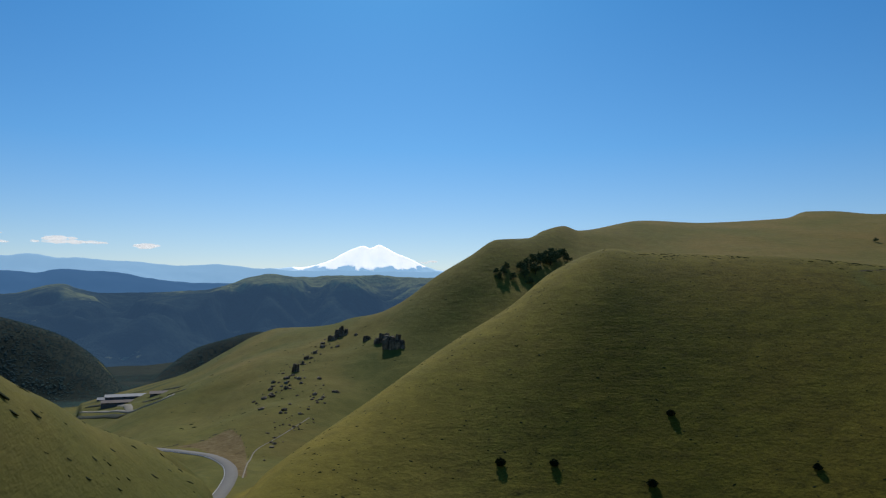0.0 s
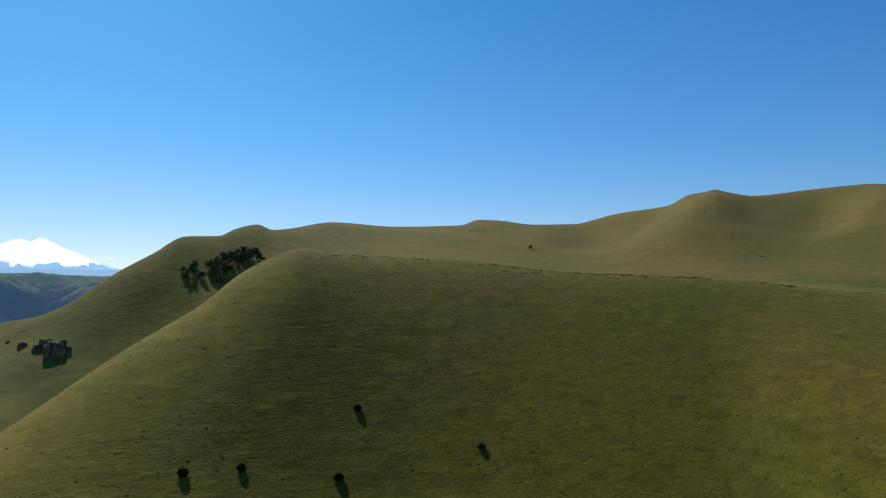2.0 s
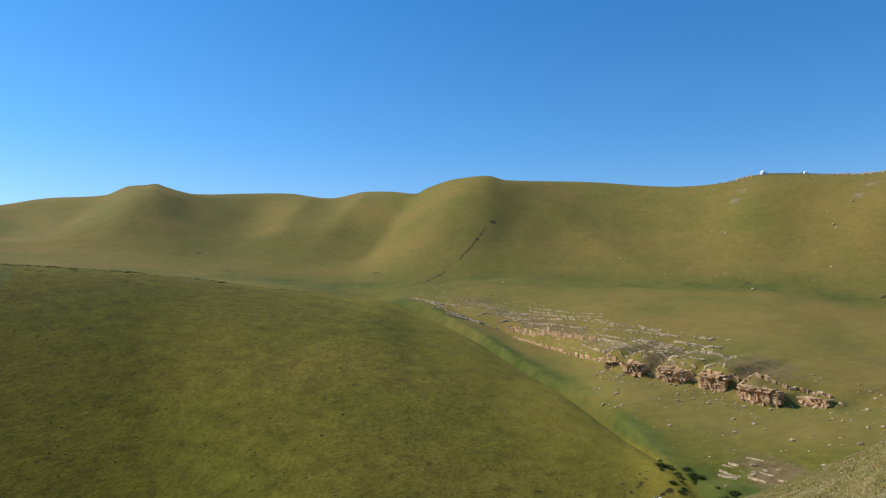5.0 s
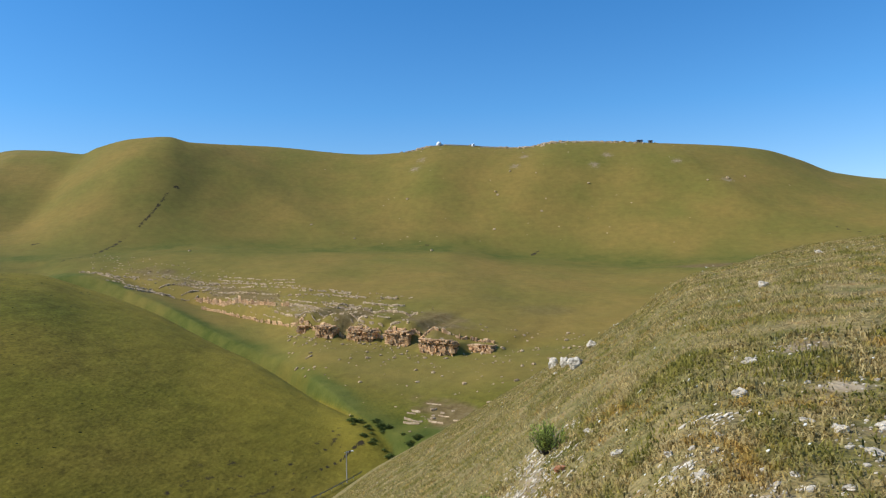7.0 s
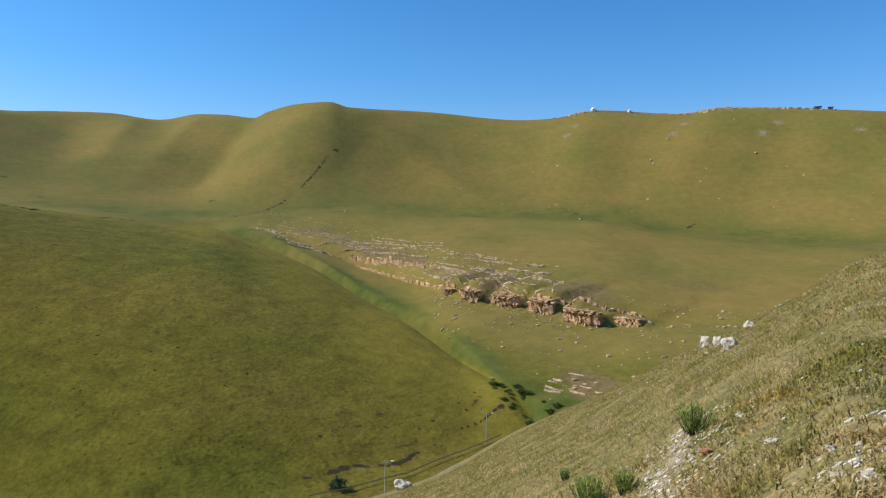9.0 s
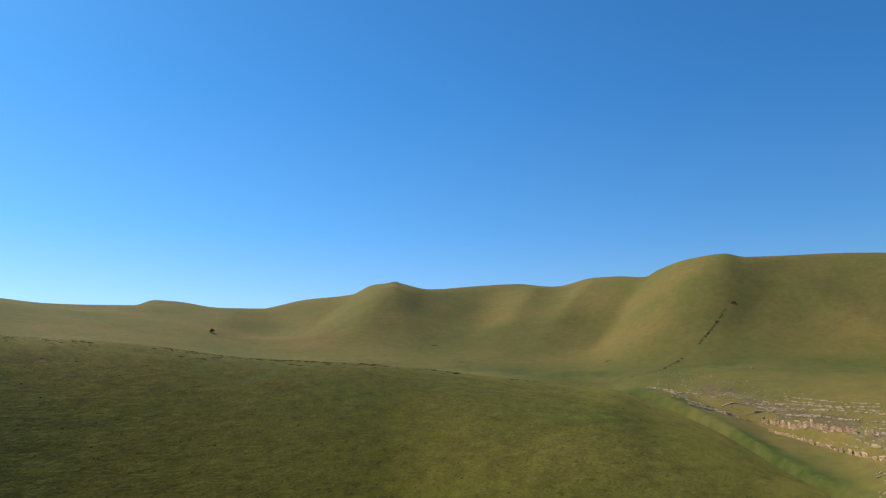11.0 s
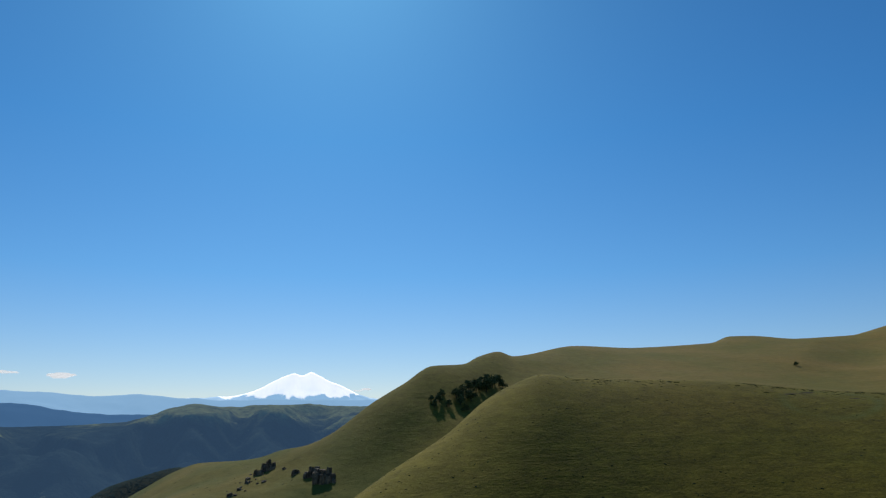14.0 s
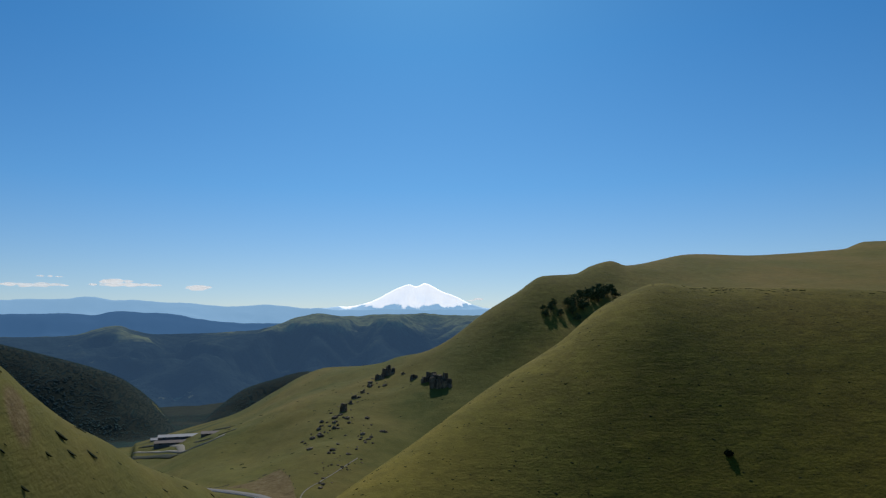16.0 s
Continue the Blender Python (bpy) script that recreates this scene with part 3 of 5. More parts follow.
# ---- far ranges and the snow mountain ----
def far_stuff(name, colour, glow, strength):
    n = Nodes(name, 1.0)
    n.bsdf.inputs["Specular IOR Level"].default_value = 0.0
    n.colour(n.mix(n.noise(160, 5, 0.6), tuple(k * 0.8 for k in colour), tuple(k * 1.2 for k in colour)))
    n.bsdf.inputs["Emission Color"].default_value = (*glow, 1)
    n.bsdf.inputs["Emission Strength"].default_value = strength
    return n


def ridge_mesh(name, crest, distance, a0, a1, step, depth, base, relief, seed, rows=26, size=330, ridged=0.0, spurs=()):
    """A far mountain range: a front slope up to its crest line and a back slope."""
    aa = np.arange(a0, a1, step)
    u = np.arange(rows + 4) / rows
    a, u = np.meshgrid(aa, u, indexing="ij")
    top = distance * tan(crest(a.ravel())).reshape(a.shape) + distance * 0.0011 * fractal(a, np.zeros_like(a), 1.7, 5, seed + 3, 0.6)
    r = distance + depth * (u - 1)
    x, y = r * np.sin(np.radians(a)), r * np.cos(np.radians(a))
    v = np.minimum(u, 1)
    z = base + (top - base) * v - np.maximum(u - 1, 0) * depth * 1.2
    z = z + relief * (fractal(x, y, size, 5, seed) + ridged * (0.45 - 1.6 * np.abs(fractal(x, y, size * 1.3, 4, seed + 9)))) * (np.sin(np.pi * v) + 0.08 * (u > 0.9))
    for b0, r0, b1, r1, width, height in spurs:
        z = z + height * stripe(x.ravel(), y.ravel(), b0, r0, b1, r1, width, True).reshape(x.shape)
    z = np.minimum(z, r * top / distance - 0.06 * (distance - r).clip(0) * (fractal(x, y, 300, 3, seed + 5) + 1.2))
    i = np.arange(a.size).reshape(a.shape)
    quads = np.stack([i[:-1, :-1], i[1:, :-1], i[1:, 1:], i[:-1, 1:]], -1).reshape(-1, 4)
    me = bpy.data.meshes.new(name)
    me.from_pydata(np.stack([x.ravel(), y.ravel(), z.ravel()], 1).tolist(), [], quads.tolist())
    me.polygons.foreach_set("use_smooth", np.ones(len(quads), bool))
    return me


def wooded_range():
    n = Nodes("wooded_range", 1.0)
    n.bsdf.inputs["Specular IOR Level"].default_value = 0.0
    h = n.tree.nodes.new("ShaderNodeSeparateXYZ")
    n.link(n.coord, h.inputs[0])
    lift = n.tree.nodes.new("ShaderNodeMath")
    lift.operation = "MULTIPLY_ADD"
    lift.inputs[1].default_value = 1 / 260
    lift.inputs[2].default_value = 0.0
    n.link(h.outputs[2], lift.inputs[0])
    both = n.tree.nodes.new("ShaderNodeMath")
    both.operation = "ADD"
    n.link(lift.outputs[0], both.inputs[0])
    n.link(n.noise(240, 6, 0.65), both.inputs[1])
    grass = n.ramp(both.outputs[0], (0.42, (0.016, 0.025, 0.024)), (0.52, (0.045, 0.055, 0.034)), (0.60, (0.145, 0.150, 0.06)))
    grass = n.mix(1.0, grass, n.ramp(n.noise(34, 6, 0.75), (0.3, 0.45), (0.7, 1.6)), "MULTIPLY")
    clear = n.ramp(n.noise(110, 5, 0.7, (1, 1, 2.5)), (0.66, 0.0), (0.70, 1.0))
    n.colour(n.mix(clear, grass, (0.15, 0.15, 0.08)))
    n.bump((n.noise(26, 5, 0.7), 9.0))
    # distance haze painted over the woods and meadows as blue emission
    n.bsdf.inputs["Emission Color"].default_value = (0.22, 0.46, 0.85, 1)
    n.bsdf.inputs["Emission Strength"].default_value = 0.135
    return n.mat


# air haze put into both ranges as blue base colour and emission
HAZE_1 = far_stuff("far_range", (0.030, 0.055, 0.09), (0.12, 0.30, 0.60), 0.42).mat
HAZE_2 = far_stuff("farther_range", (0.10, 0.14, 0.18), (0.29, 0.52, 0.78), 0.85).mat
RANGE_1 = curve((-60, 1.4), (-32, 1.5), (-30, 1.4), (-28, 1.7), (-25, 1.5), (-22.7, 1.1), (-19.1, 0.8), (-15, 0.75), (0, 0.6))
RANGE_2 = curve((-60, 2.4), (-32, 2.5), (-30.5, 2.7), (-28.7, 2.55), (-25.8, 2.4), (-23.2, 2.25), (-20, 2.1), (-17.5, 2.2), (-15, 1.95), (-10, 1.8), (4, 1.7))
# spurs (positive) and side valleys (negative) of the wooded mountains: bearing and distance of both ends, width, height
SPURS = [(-19.0, 2450, -23.2, 1450, 150, 150), (-12.6, 2480, -15.0, 1750, 110, 110), (-27.5, 2450, -26.0, 1600, 140, 110), (-32.5, 2450, -30.5, 1550, 140, 110), (-7.5, 2500, -9.5, 1800, 120, 110),
         (-23.8, 2350, -24.8, 1500, 130, -110), (-16.0, 2350, -18.0, 1500, 120, -120), (-10.0, 2400, -12.0, 1700, 100, -80), (-29.8, 2350, -28.2, 1500, 120, -80), (-21.2, 2400, -21.4, 1900, 70, 60), (-4.5, 2500, -5.5, 1800, 100, -70)]
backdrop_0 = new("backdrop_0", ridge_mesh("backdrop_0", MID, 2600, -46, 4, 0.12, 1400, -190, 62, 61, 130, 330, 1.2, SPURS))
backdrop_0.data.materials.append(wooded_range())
tagged(backdrop_0, "haze-blue wooded mountains with green tops", "mountains", kind="structure")
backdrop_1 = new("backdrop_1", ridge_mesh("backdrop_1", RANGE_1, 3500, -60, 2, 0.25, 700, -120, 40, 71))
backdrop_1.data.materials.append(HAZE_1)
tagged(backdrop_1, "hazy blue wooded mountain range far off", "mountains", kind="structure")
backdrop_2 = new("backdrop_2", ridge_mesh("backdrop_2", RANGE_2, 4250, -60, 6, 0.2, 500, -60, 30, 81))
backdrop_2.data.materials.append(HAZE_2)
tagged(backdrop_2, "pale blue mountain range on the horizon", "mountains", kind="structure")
SNOW_LINE = curve((-18, 1.7), (-14.1, 1.9), (-11.1, 2.1), (-9.3, 2.6), (-8.0, 3.3), (-7.2, 3.68), (-6.5, 3.88), (-5.9, 3.7), (-5.2, 3.92), (-4.5, 3.6),
                  (-3.9, 3.25), (-2.5, 2.7), (-1.1, 2.1), (-0.2, 1.8), (3, 1.6))


def snow_stuff():
    n = Nodes("glacier_snow", 0.7)
    h = n.tree.nodes.new("ShaderNodeSeparateXYZ")
    n.link(n.coord, h.inputs[0])
    wob = n.noise(130, 6, 0.7, (1.0, 1.0, 0.35))
    mixed = n.tree.nodes.new("ShaderNodeMath")
    mixed.operation = "MULTIPLY_ADD"
    mixed.inputs[1].default_value = 150
    n.link(wob, mixed.inputs[0])
    n.link(h.outputs[2], mixed.inputs[2])
    scaled = n.tree.nodes.new("ShaderNodeMath")
    scaled.operation = "MULTIPLY"
    scaled.inputs[1].default_value = 1 / 400
    n.link(mixed.outputs[0], scaled.inputs[0])
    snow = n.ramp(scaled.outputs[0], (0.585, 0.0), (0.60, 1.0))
    # bluish rock and its blue glow stand for haze; snow glows for missing sunlight
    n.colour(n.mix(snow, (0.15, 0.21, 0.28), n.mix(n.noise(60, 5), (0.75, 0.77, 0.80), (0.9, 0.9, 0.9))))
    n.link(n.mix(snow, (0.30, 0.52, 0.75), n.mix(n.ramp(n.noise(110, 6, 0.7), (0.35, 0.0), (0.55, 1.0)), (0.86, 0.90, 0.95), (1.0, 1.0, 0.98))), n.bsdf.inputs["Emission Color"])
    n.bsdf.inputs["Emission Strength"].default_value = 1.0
    return n.mat


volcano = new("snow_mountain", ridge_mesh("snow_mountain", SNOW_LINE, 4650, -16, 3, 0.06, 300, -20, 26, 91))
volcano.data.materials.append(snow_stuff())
tagged(volcano, "snow-covered twin-peaked volcano with glaciers on the horizon", "mountain", kind="structure")


# ---- clouds ----
def part(name, bm, material, parent=None, label="", smooth=False):
    """Links a bmesh as one mesh object under a thing or a part."""
    me = bpy.data.meshes.new(name)
    for f in bm.faces:
        f.smooth = smooth
    bm.to_mesh(me)
    bm.free()
    me.materials.append(material)
    ob = new(name, me)
    ob.parent = parent
    return tagged(ob, label)


def thing(name, place, label, category, group="", turn=0.0):
    ob = new(name)
    ob.empty_display_size = 0.2
    ob.matrix_world = Matrix.Translation(place) @ Matrix.Rotation(turn, 4, "Z")
    return tagged(ob, label, category, group)


def plain(name, colour, roughness=0.7, vary=0.15, size=1.0, bump=0.0, metal=0.0):
    n = Nodes(name, roughness)
    n.colour(n.mix(n.noise(size, 5, 0.65), tuple(k * (1 - vary) for k in colour), tuple(k * (1 + vary) for k in colour)))
    n.bsdf.inputs["Metallic"].default_value = metal
    if bump:
        n.bump((n.noise(size * 0.6, 5, 0.7), bump))
    return n.mat


def blob(bm, centre, size, seed, detail=2, wobble=0.3, freq=1.6):
    """A lumpy ball added to bm."""
    made = bmesh.ops.create_icosphere(bm, subdivisions=detail, radius=1.0)["verts"]
    for v in made:
        k = 1 + wobble * noise.noise(v.co * freq + Vector((seed * 7.1, seed * 3.3, seed)))
        v.co = Vector((v.co.x * size[0], v.co.y * size[1], v.co.z * size[2])) * k + Vector(centre)
    return made


def cloud_stuff():
    # sunlit white put in as emission over a dark base colour
    n = far_stuff("cloud", (0.10, 0.10, 0.10), (0.90, 0.93, 0.97), 0.95)
    n.link(n.ramp(n.noise(70, 4, 0.6, (0.5, 1, 1.3)), (0.30, 0.0), (0.66, 0.62)), n.bsdf.inputs["Alpha"])
    return n.mat


CLOUD = cloud_stuff()
SKY_R_FAR = 4780
for a, el, wide, high, n_puffs in ((-28.0, 3.62, 2.6, 0.17, 40), (-28.6, 3.86, 1.0, 0.26, 16), (-22.9, 3.48, 0.85, 0.22, 18), (-33.9, 3.50, 2.2, 0.20, 30),
                                   (-32.9, 4.12, 0.8, 0.12, 10), (-0.8, 2.55, 0.5, 0.10, 9), (-1.6, 2.45, 0.5, 0.08, 9)):
    rng = random.Random(int(a * 10))
    bm = bmesh.new()
    deg = SKY_R_FAR * radians(1)
    for k in range(n_puffs):
        u = rng.uniform(-1, 1)
        s = high * deg * rng.uniform(0.35, 1.0) * (1.15 - 0.8 * abs(u))
        blob(bm, (u * wide * deg, rng.uniform(-20, 20), rng.uniform(-0.1, 0.35) * high * deg), (s * 2.8, s, s * 0.9), rng.random() * 50, 2, 0.4, 2.2)
    place = Vector((SKY_R_FAR * math.sin(radians(a)), SKY_R_FAR * math.cos(radians(a)), SKY_R_FAR * math.tan(radians(el))))
    c = part("cloud", bm, CLOUD, None, "small white cumulus cloud low over the horizon", True)
    c.matrix_world = Matrix.Translation(place) @ Matrix.Rotation(radians(-a), 4, "Z")
    tagged(c, "", "cloud", "clouds", "structure")

# ---- rock ----
def stone_stuff(name, dark, mid, light, size, layer=1.0, bump=0.15):
    n = Nodes(name, 0.9)
    n.colour(n.mix(1.0, n.ramp(n.noise(size, 6, 0.7, (1, 1, layer)), (0.32, dark), (0.5, mid), (0.68, light)), n.ramp(n.island(), (0.0, 0.72), (1.0, 1.22)), "MULTIPLY"))
    n.bump((n.noise(size * 0.35, 6, 0.75, (1, 1, layer)), bump))
    return n.mat


BASALT = stone_stuff("dark_crag", (0.060, 0.045, 0.030), (0.165, 0.125, 0.080), (0.32, 0.25, 0.165), 2.2, 0.6, 0.5)
BLUFF = stone_stuff("ochre_bluff", (0.20, 0.105, 0.045), (0.56, 0.335, 0.165), (0.74, 0.54, 0.33), 1.6, 2.2, 0.3)
PALE = stone_stuff("pale_limestone", (0.20, 0.130, 0.065), (0.42, 0.300, 0.17), (0.62, 0.48, 0.31), 0.9, 1.6, 0.1)
WHITE_STONE = stone_stuff("white_limestone", (0.33, 0.27, 0.19), (0.60, 0.52, 0.40), (0.82, 0.73, 0.59), 0.18, 1.2, 0.02)


def slab(bm, centre, size, turn, tilt, rng):
    """One broken flat stone."""
    made = bmesh.ops.create_cube(bm, size=1.0)["verts"]
    m = Matrix.Translation(centre) @ Matrix.Rotation(turn, 4, "Z") @ Matrix.Rotation(tilt, 4, "X")
    for v in made:
        k = Vector((rng.uniform(0.6, 1.1), rng.uniform(0.6, 1.1), rng.uniform(0.7, 1.1)))
        v.co = m @ Vector((v.co.x * size[0] * k.x, v.co.y * size[1] * k.y, v.co.z * size[2] * k.z))


def pillar(bm, foot, wide, deep, height, turn, rng):
    """One upright jointed block: an uneven prism with a slanted, narrower top."""
    sides = rng.choice((5, 6, 6, 7))
    rot = Matrix.Rotation(turn, 3, "Z")
    rings = []
    lean = Vector((rng.gauss(0, 0.05) * height, abs(rng.gauss(0, 0.06)) * height, 0))
    jag = [rng.uniform(0.75, 1.15) for _ in range(sides)]
    for z, k in ((-1.5, 1.08), (height * rng.uniform(0.3, 0.5), 1.0), (height * rng.uniform(0.62, 0.8), rng.uniform(0.88, 1.06)), (height, rng.uniform(0.78, 0.95))):
        ring = []
        for m in range(sides):
            t = m * 2 * math.pi / sides
            p = Vector((math.cos(t) * wide * 0.55 * jag[m], math.sin(t) * deep * 0.55 * jag[m], 0)) * k * rng.uniform(0.93, 1.07)
            p += lean * max(z, 0) / height
            p.z = z + rng.uniform(-0.06, 0.06) * height * (z > 0)
            ring.append(bm.verts.new(rot @ p + Vector(foot)))
        rings.append(ring)
    for lo, hi in zip(rings, rings[1:]):
        for m in range(sides):
            bm.faces.new((lo[m], lo[(m + 1) % sides], hi[(m + 1) % sides], hi[m]))
    bm.faces.new(rings[-1])


def crag_wall(bm, wide, height, rng, step=1.6, rows=3, peak=0.2):
    """A broken wall of upright blocks, its front towards -y, higher towards the back."""
    for row in range(rows):
        x = -wide / 2
        while x < wide / 2:
            w = step * rng.uniform(0.6, 1.6)
            u = (x + w / 2) / (wide / 2)
            h = height * (0.66 + 0.14 * row) * (1 - 0.5 * abs(u - peak) ** 1.8) * rng.uniform(0.7, 1.06)
            pillar(bm, (x + w / 2, row * step * 0.9 + rng.gauss(0, 0.3), -0.3), w * 1.25, step * rng.uniform(1.1, 1.8), h, rng.uniform(-0.4, 0.4), rng)
            x += w
    for k in range(int(wide * 0.8)):
        s = rng.uniform(0.3, 0.9)
        pillar(bm, (rng.uniform(-0.45, 0.45) * wide, -step * rng.uniform(0.3, 0.8), -0.5), s * 1.6, s * 1.5, s * 1.2, rng.uniform(0, 3), rng)


# dark crags on the shoulder: bearing, height angle of the foot, width and height in metres
for a, el, w, h, label in ((-4.05, -4.4, 12.5, 10.5, "dark basalt crag with an upright broken face"), (-4.95, -3.95, 10, 7, "brown crag of jointed blocks beside a taller one"),
                           (-6.15, -3.75, 5.5, 5, "low dark crag beside a taller one"), (-8.2, -3.45, 9, 8, "dark jagged crag on the green shoulder"),
                           (-8.95, -3.75, 6, 6, "low dark crag beside a taller one"),
                           (-7.0, -3.35, 3, 2, "small dark boulder in the grass"), (-10.9, -5.2, 3.4, 3.4, "small dark boulder on the slope"),
                           (-11.7, -6.15, 4.5, 7, "dark upright boulder on the slope"), (-11.2, -5.6, 2.6, 2.8, "small dark boulder on the slope"),
                           (-10.2, -4.75, 3, 2.6, "small dark boulder on the slope"), (-9.7, -4.3, 2.6, 3, "small dark boulder on the slope"),
                           (-8.6, -7.8, 4, 2, "flat dark rock at the edge of the gully"), (-12.4, -7.0, 2.2, 2.2, "small dark boulder on the slope")):
    rng = random.Random(int(a * 100))
    bm = bmesh.new()
    crag_wall(bm, w, h, rng, max(1.1, w * 0.2), 3 if w > 8 else 2, rng.uniform(-0.3, 0.4))
    ob = part("crag" if w > 5.2 else "boulder", bm, BASALT, None, label)
    ob.matrix_world = Matrix.Translation(sighted(a, el, 240)) @ Matrix.Rotation(radians(-a - 12), 4, "Z")
    tagged(ob, "", "rock", "dark crags on the shoulder")


def bluff(w, h, rng):
    """A layered rock face: uneven courses of blocks with an overhanging cap, its front towards -y."""
    bm = bmesh.new()
    z = -1.6
    while z < h:
        t = rng.uniform(0.9, 1.7) if z < h * 0.65 else rng.uniform(0.45, 0.8)
        out = rng.gauss(0, 0.18) - (0.35 if z > h * 0.74 else 0.0) + (0.4 if h * 0.5 < z < h * 0.70 else 0)
        x = -w / 2 - rng.uniform(0, 0.6)
        while x < w / 2:
            b = rng.uniform(0.8, 2.3)
            u = abs(x + b / 2) / (w / 2)
            if not (u > 0.8 and z > h * 0.6 and rng.random() < 0.4):
                slab(bm, (x + b / 2, 2.0 + out + rng.gauss(0, 0.22) + 1.6 * max(u - 0.6, 0), z + t / 2), (b * 1.12, 4.6, t * 1.14), rng.gauss(0, 0.09), rng.gauss(0, 0.04), rng)
            x += b
        z += t
    return bm


for a, r, w, h in BLUFFS:
    rng = random.Random(int(a * 100))
    ob = part("bluff", bluff(w, h, rng), BLUFF, None, "ochre layered rock bluff jutting from the hillside")
    ob.matrix_world = Matrix.Translation(spot(a, r - 1.0)) @ Matrix.Rotation(radians(-a - 34), 4, "Z")
    tagged(ob, "", "rock", "bluffs of the cliff band")


# long outcropping rock layers
def outcrop(bm, a0, r0, a1, r1, thick, rng, gaps=0.25, depth=1.0, runs=(1, 2, 3, 4, 6)):
    """One bed of rock that runs along the slope, broken into blocks of uneven length."""
    if abs(r1 - r0) > 130:
        return
    n = max(4, int(radians(a1 - a0) * r0 * 3.0))
    u = np.linspace(0, 1, n)
    aa = a0 + (a1 - a0) * u
    rr = r0 + (r1 - r0) * u + depth * (0.7 * np.sin(u * 9 + r0) + 0.35 * np.sin(u * 23 + a0 * 7))
    zz = shape(aa, rr)[0]
    k = 0
    while k < n - 2:
        run = rng.choice(runs)
        j = min(k + run, n - 1)
        if rng.random() > gaps:
            p0 = Vector((rr[k] * math.sin(radians(aa[k])), rr[k] * math.cos(radians(aa[k])), zz[k]))
            p1 = Vector((rr[j] * math.sin(radians(aa[j])), rr[j] * math.cos(radians(aa[j])), zz[j]))
            d = p1 - p0
            deep, t = depth * rng.uniform(0.8, 1.6), thick * rng.uniform(0.5, 1.25)
            back = Vector((math.sin(radians(aa[k])), math.cos(radians(aa[k])), 0.25)) * deep
            low, top = Vector((0, 0, -0.35)), Vector((0, 0, t))
            mid = (p0 + p1) / 2 - back * rng.uniform(0.0, 0.35)
            ring = [p0, mid, p1, p1 + back, p0 + back]
            lo = [bm.verts.new(q + low) for q in ring]
            hi = [bm.verts.new(q + top * rng.uniform(0.7, 1.2) + Vector((rng.gauss(0, 0.08), rng.gauss(0, 0.08), 0))) for q in ring]
            bm.faces.new(hi)
            for m in range(5):
                bm.faces.new((lo[m], lo[(m + 1) % 5], hi[(m + 1) % 5], hi[m]))
        k = j


def view_r(a, el, start=100):
    """Bearing and distance of the ground under a line of sight."""
    p = sighted(a, el, start)
    return a, math.hypot(p.x, p.y)


def bed_r(a, el):
    return view_r(a, el, float(STREAM_R(np.array([a]))[0]) + 4)[1]


# both ends by bearing and height angle, thickness, share of gaps
beds = [(73.2, -3.05, 76.5, -3.35, 2.6, 0.04), (76.5, -3.35, 80.2, -3.75, 2.2, 0.10), (73.6, -3.7, 77.6, -4.75, 1.3, 0.10), (77.4, -4.75, 81.2, -5.35, 1.6, 0.15), (81.0, -5.3, 83.6, -5.75, 1.5, 0.10), (83.2, -5.75, 87.4, -6.15, 1.5, 0.15),
        (87.0, -6.15, 90.6, -6.6, 1.4, 0.2), (90.4, -6.8, 96.6, -7.25, 1.5, 0.2), (80.6, -4.6, 90.0, -5.9, 0.7, 0.45), (86.0, -4.3, 90.4, -4.75, 1.0, 0.05), (86.7, -3.85, 89.4, -4.1, 0.8, 0.1),
        (87.2, -3.4, 88.8, -3.5, 0.9, 0.1), (80.2, -3.75, 82.6, -4.1, 0.8, 0.1), (82.4, -3.6, 85.6, -4.0, 0.7, 0.2), (80.0, -3.0, 85.6, -3.3, 0.6, 0.35), (81.0, -2.6, 85.0, -2.9, 0.5, 0.4), (68.2, -2.45, 73.4, -2.75, 0.8, 0.25), (68.3, -2.0, 74.5, -2.3, 0.6, 0.3),
        (68.4, -1.7, 75.0, -1.85, 0.6, 0.35), (72.8, -1.5, 80.8, -1.95, 0.5, 0.3), (74.5, -1.2, 81.0, -1.75, 0.45, 0.4), (75.0, -2.1, 82.0, -2.5, 0.5, 0.35), (74.8, -2.5, 79.5, -2.85, 0.5, 0.4),
        (65.3, -0.65, 68.2, -1.45, 0.9, 0.2), (66.2, -0.7, 69.2, -1.2, 0.6, 0.3)]
rng = random.Random(77)
pale_bm, cliff_bm, bank_bm = bmesh.new(), bmesh.new(), bmesh.new()
for a0, e0, a1, e1, thick, gaps in beds:
    outcrop(pale_bm if thick < 1.25 else cliff_bm, a0, bed_r(a0, e0), a1, bed_r(a1, e1), thick, rng, gaps)
for k in range(46):
    a0 = rng.uniform(66.5, 87)
    a1, u = min(a0 + rng.uniform(0.8, 3.2), 91.5), rng.random()
    e0, e1 = [(1 - u) * np.interp(q, (66, 75, 81, 88, 92), (-0.7, -1.2, -1.8, -3.3, -4.6)) + u * np.interp(q, (66, 74, 81, 88, 92), (-1.1, -3.6, -5.0, -5.8, -6.3)) for q in (a0, a1)]
    outcrop(pale_bm, a0, bed_r(a0, e0), a1, bed_r(a1, e1), rng.uniform(0.22, 0.5), rng, 0.45)
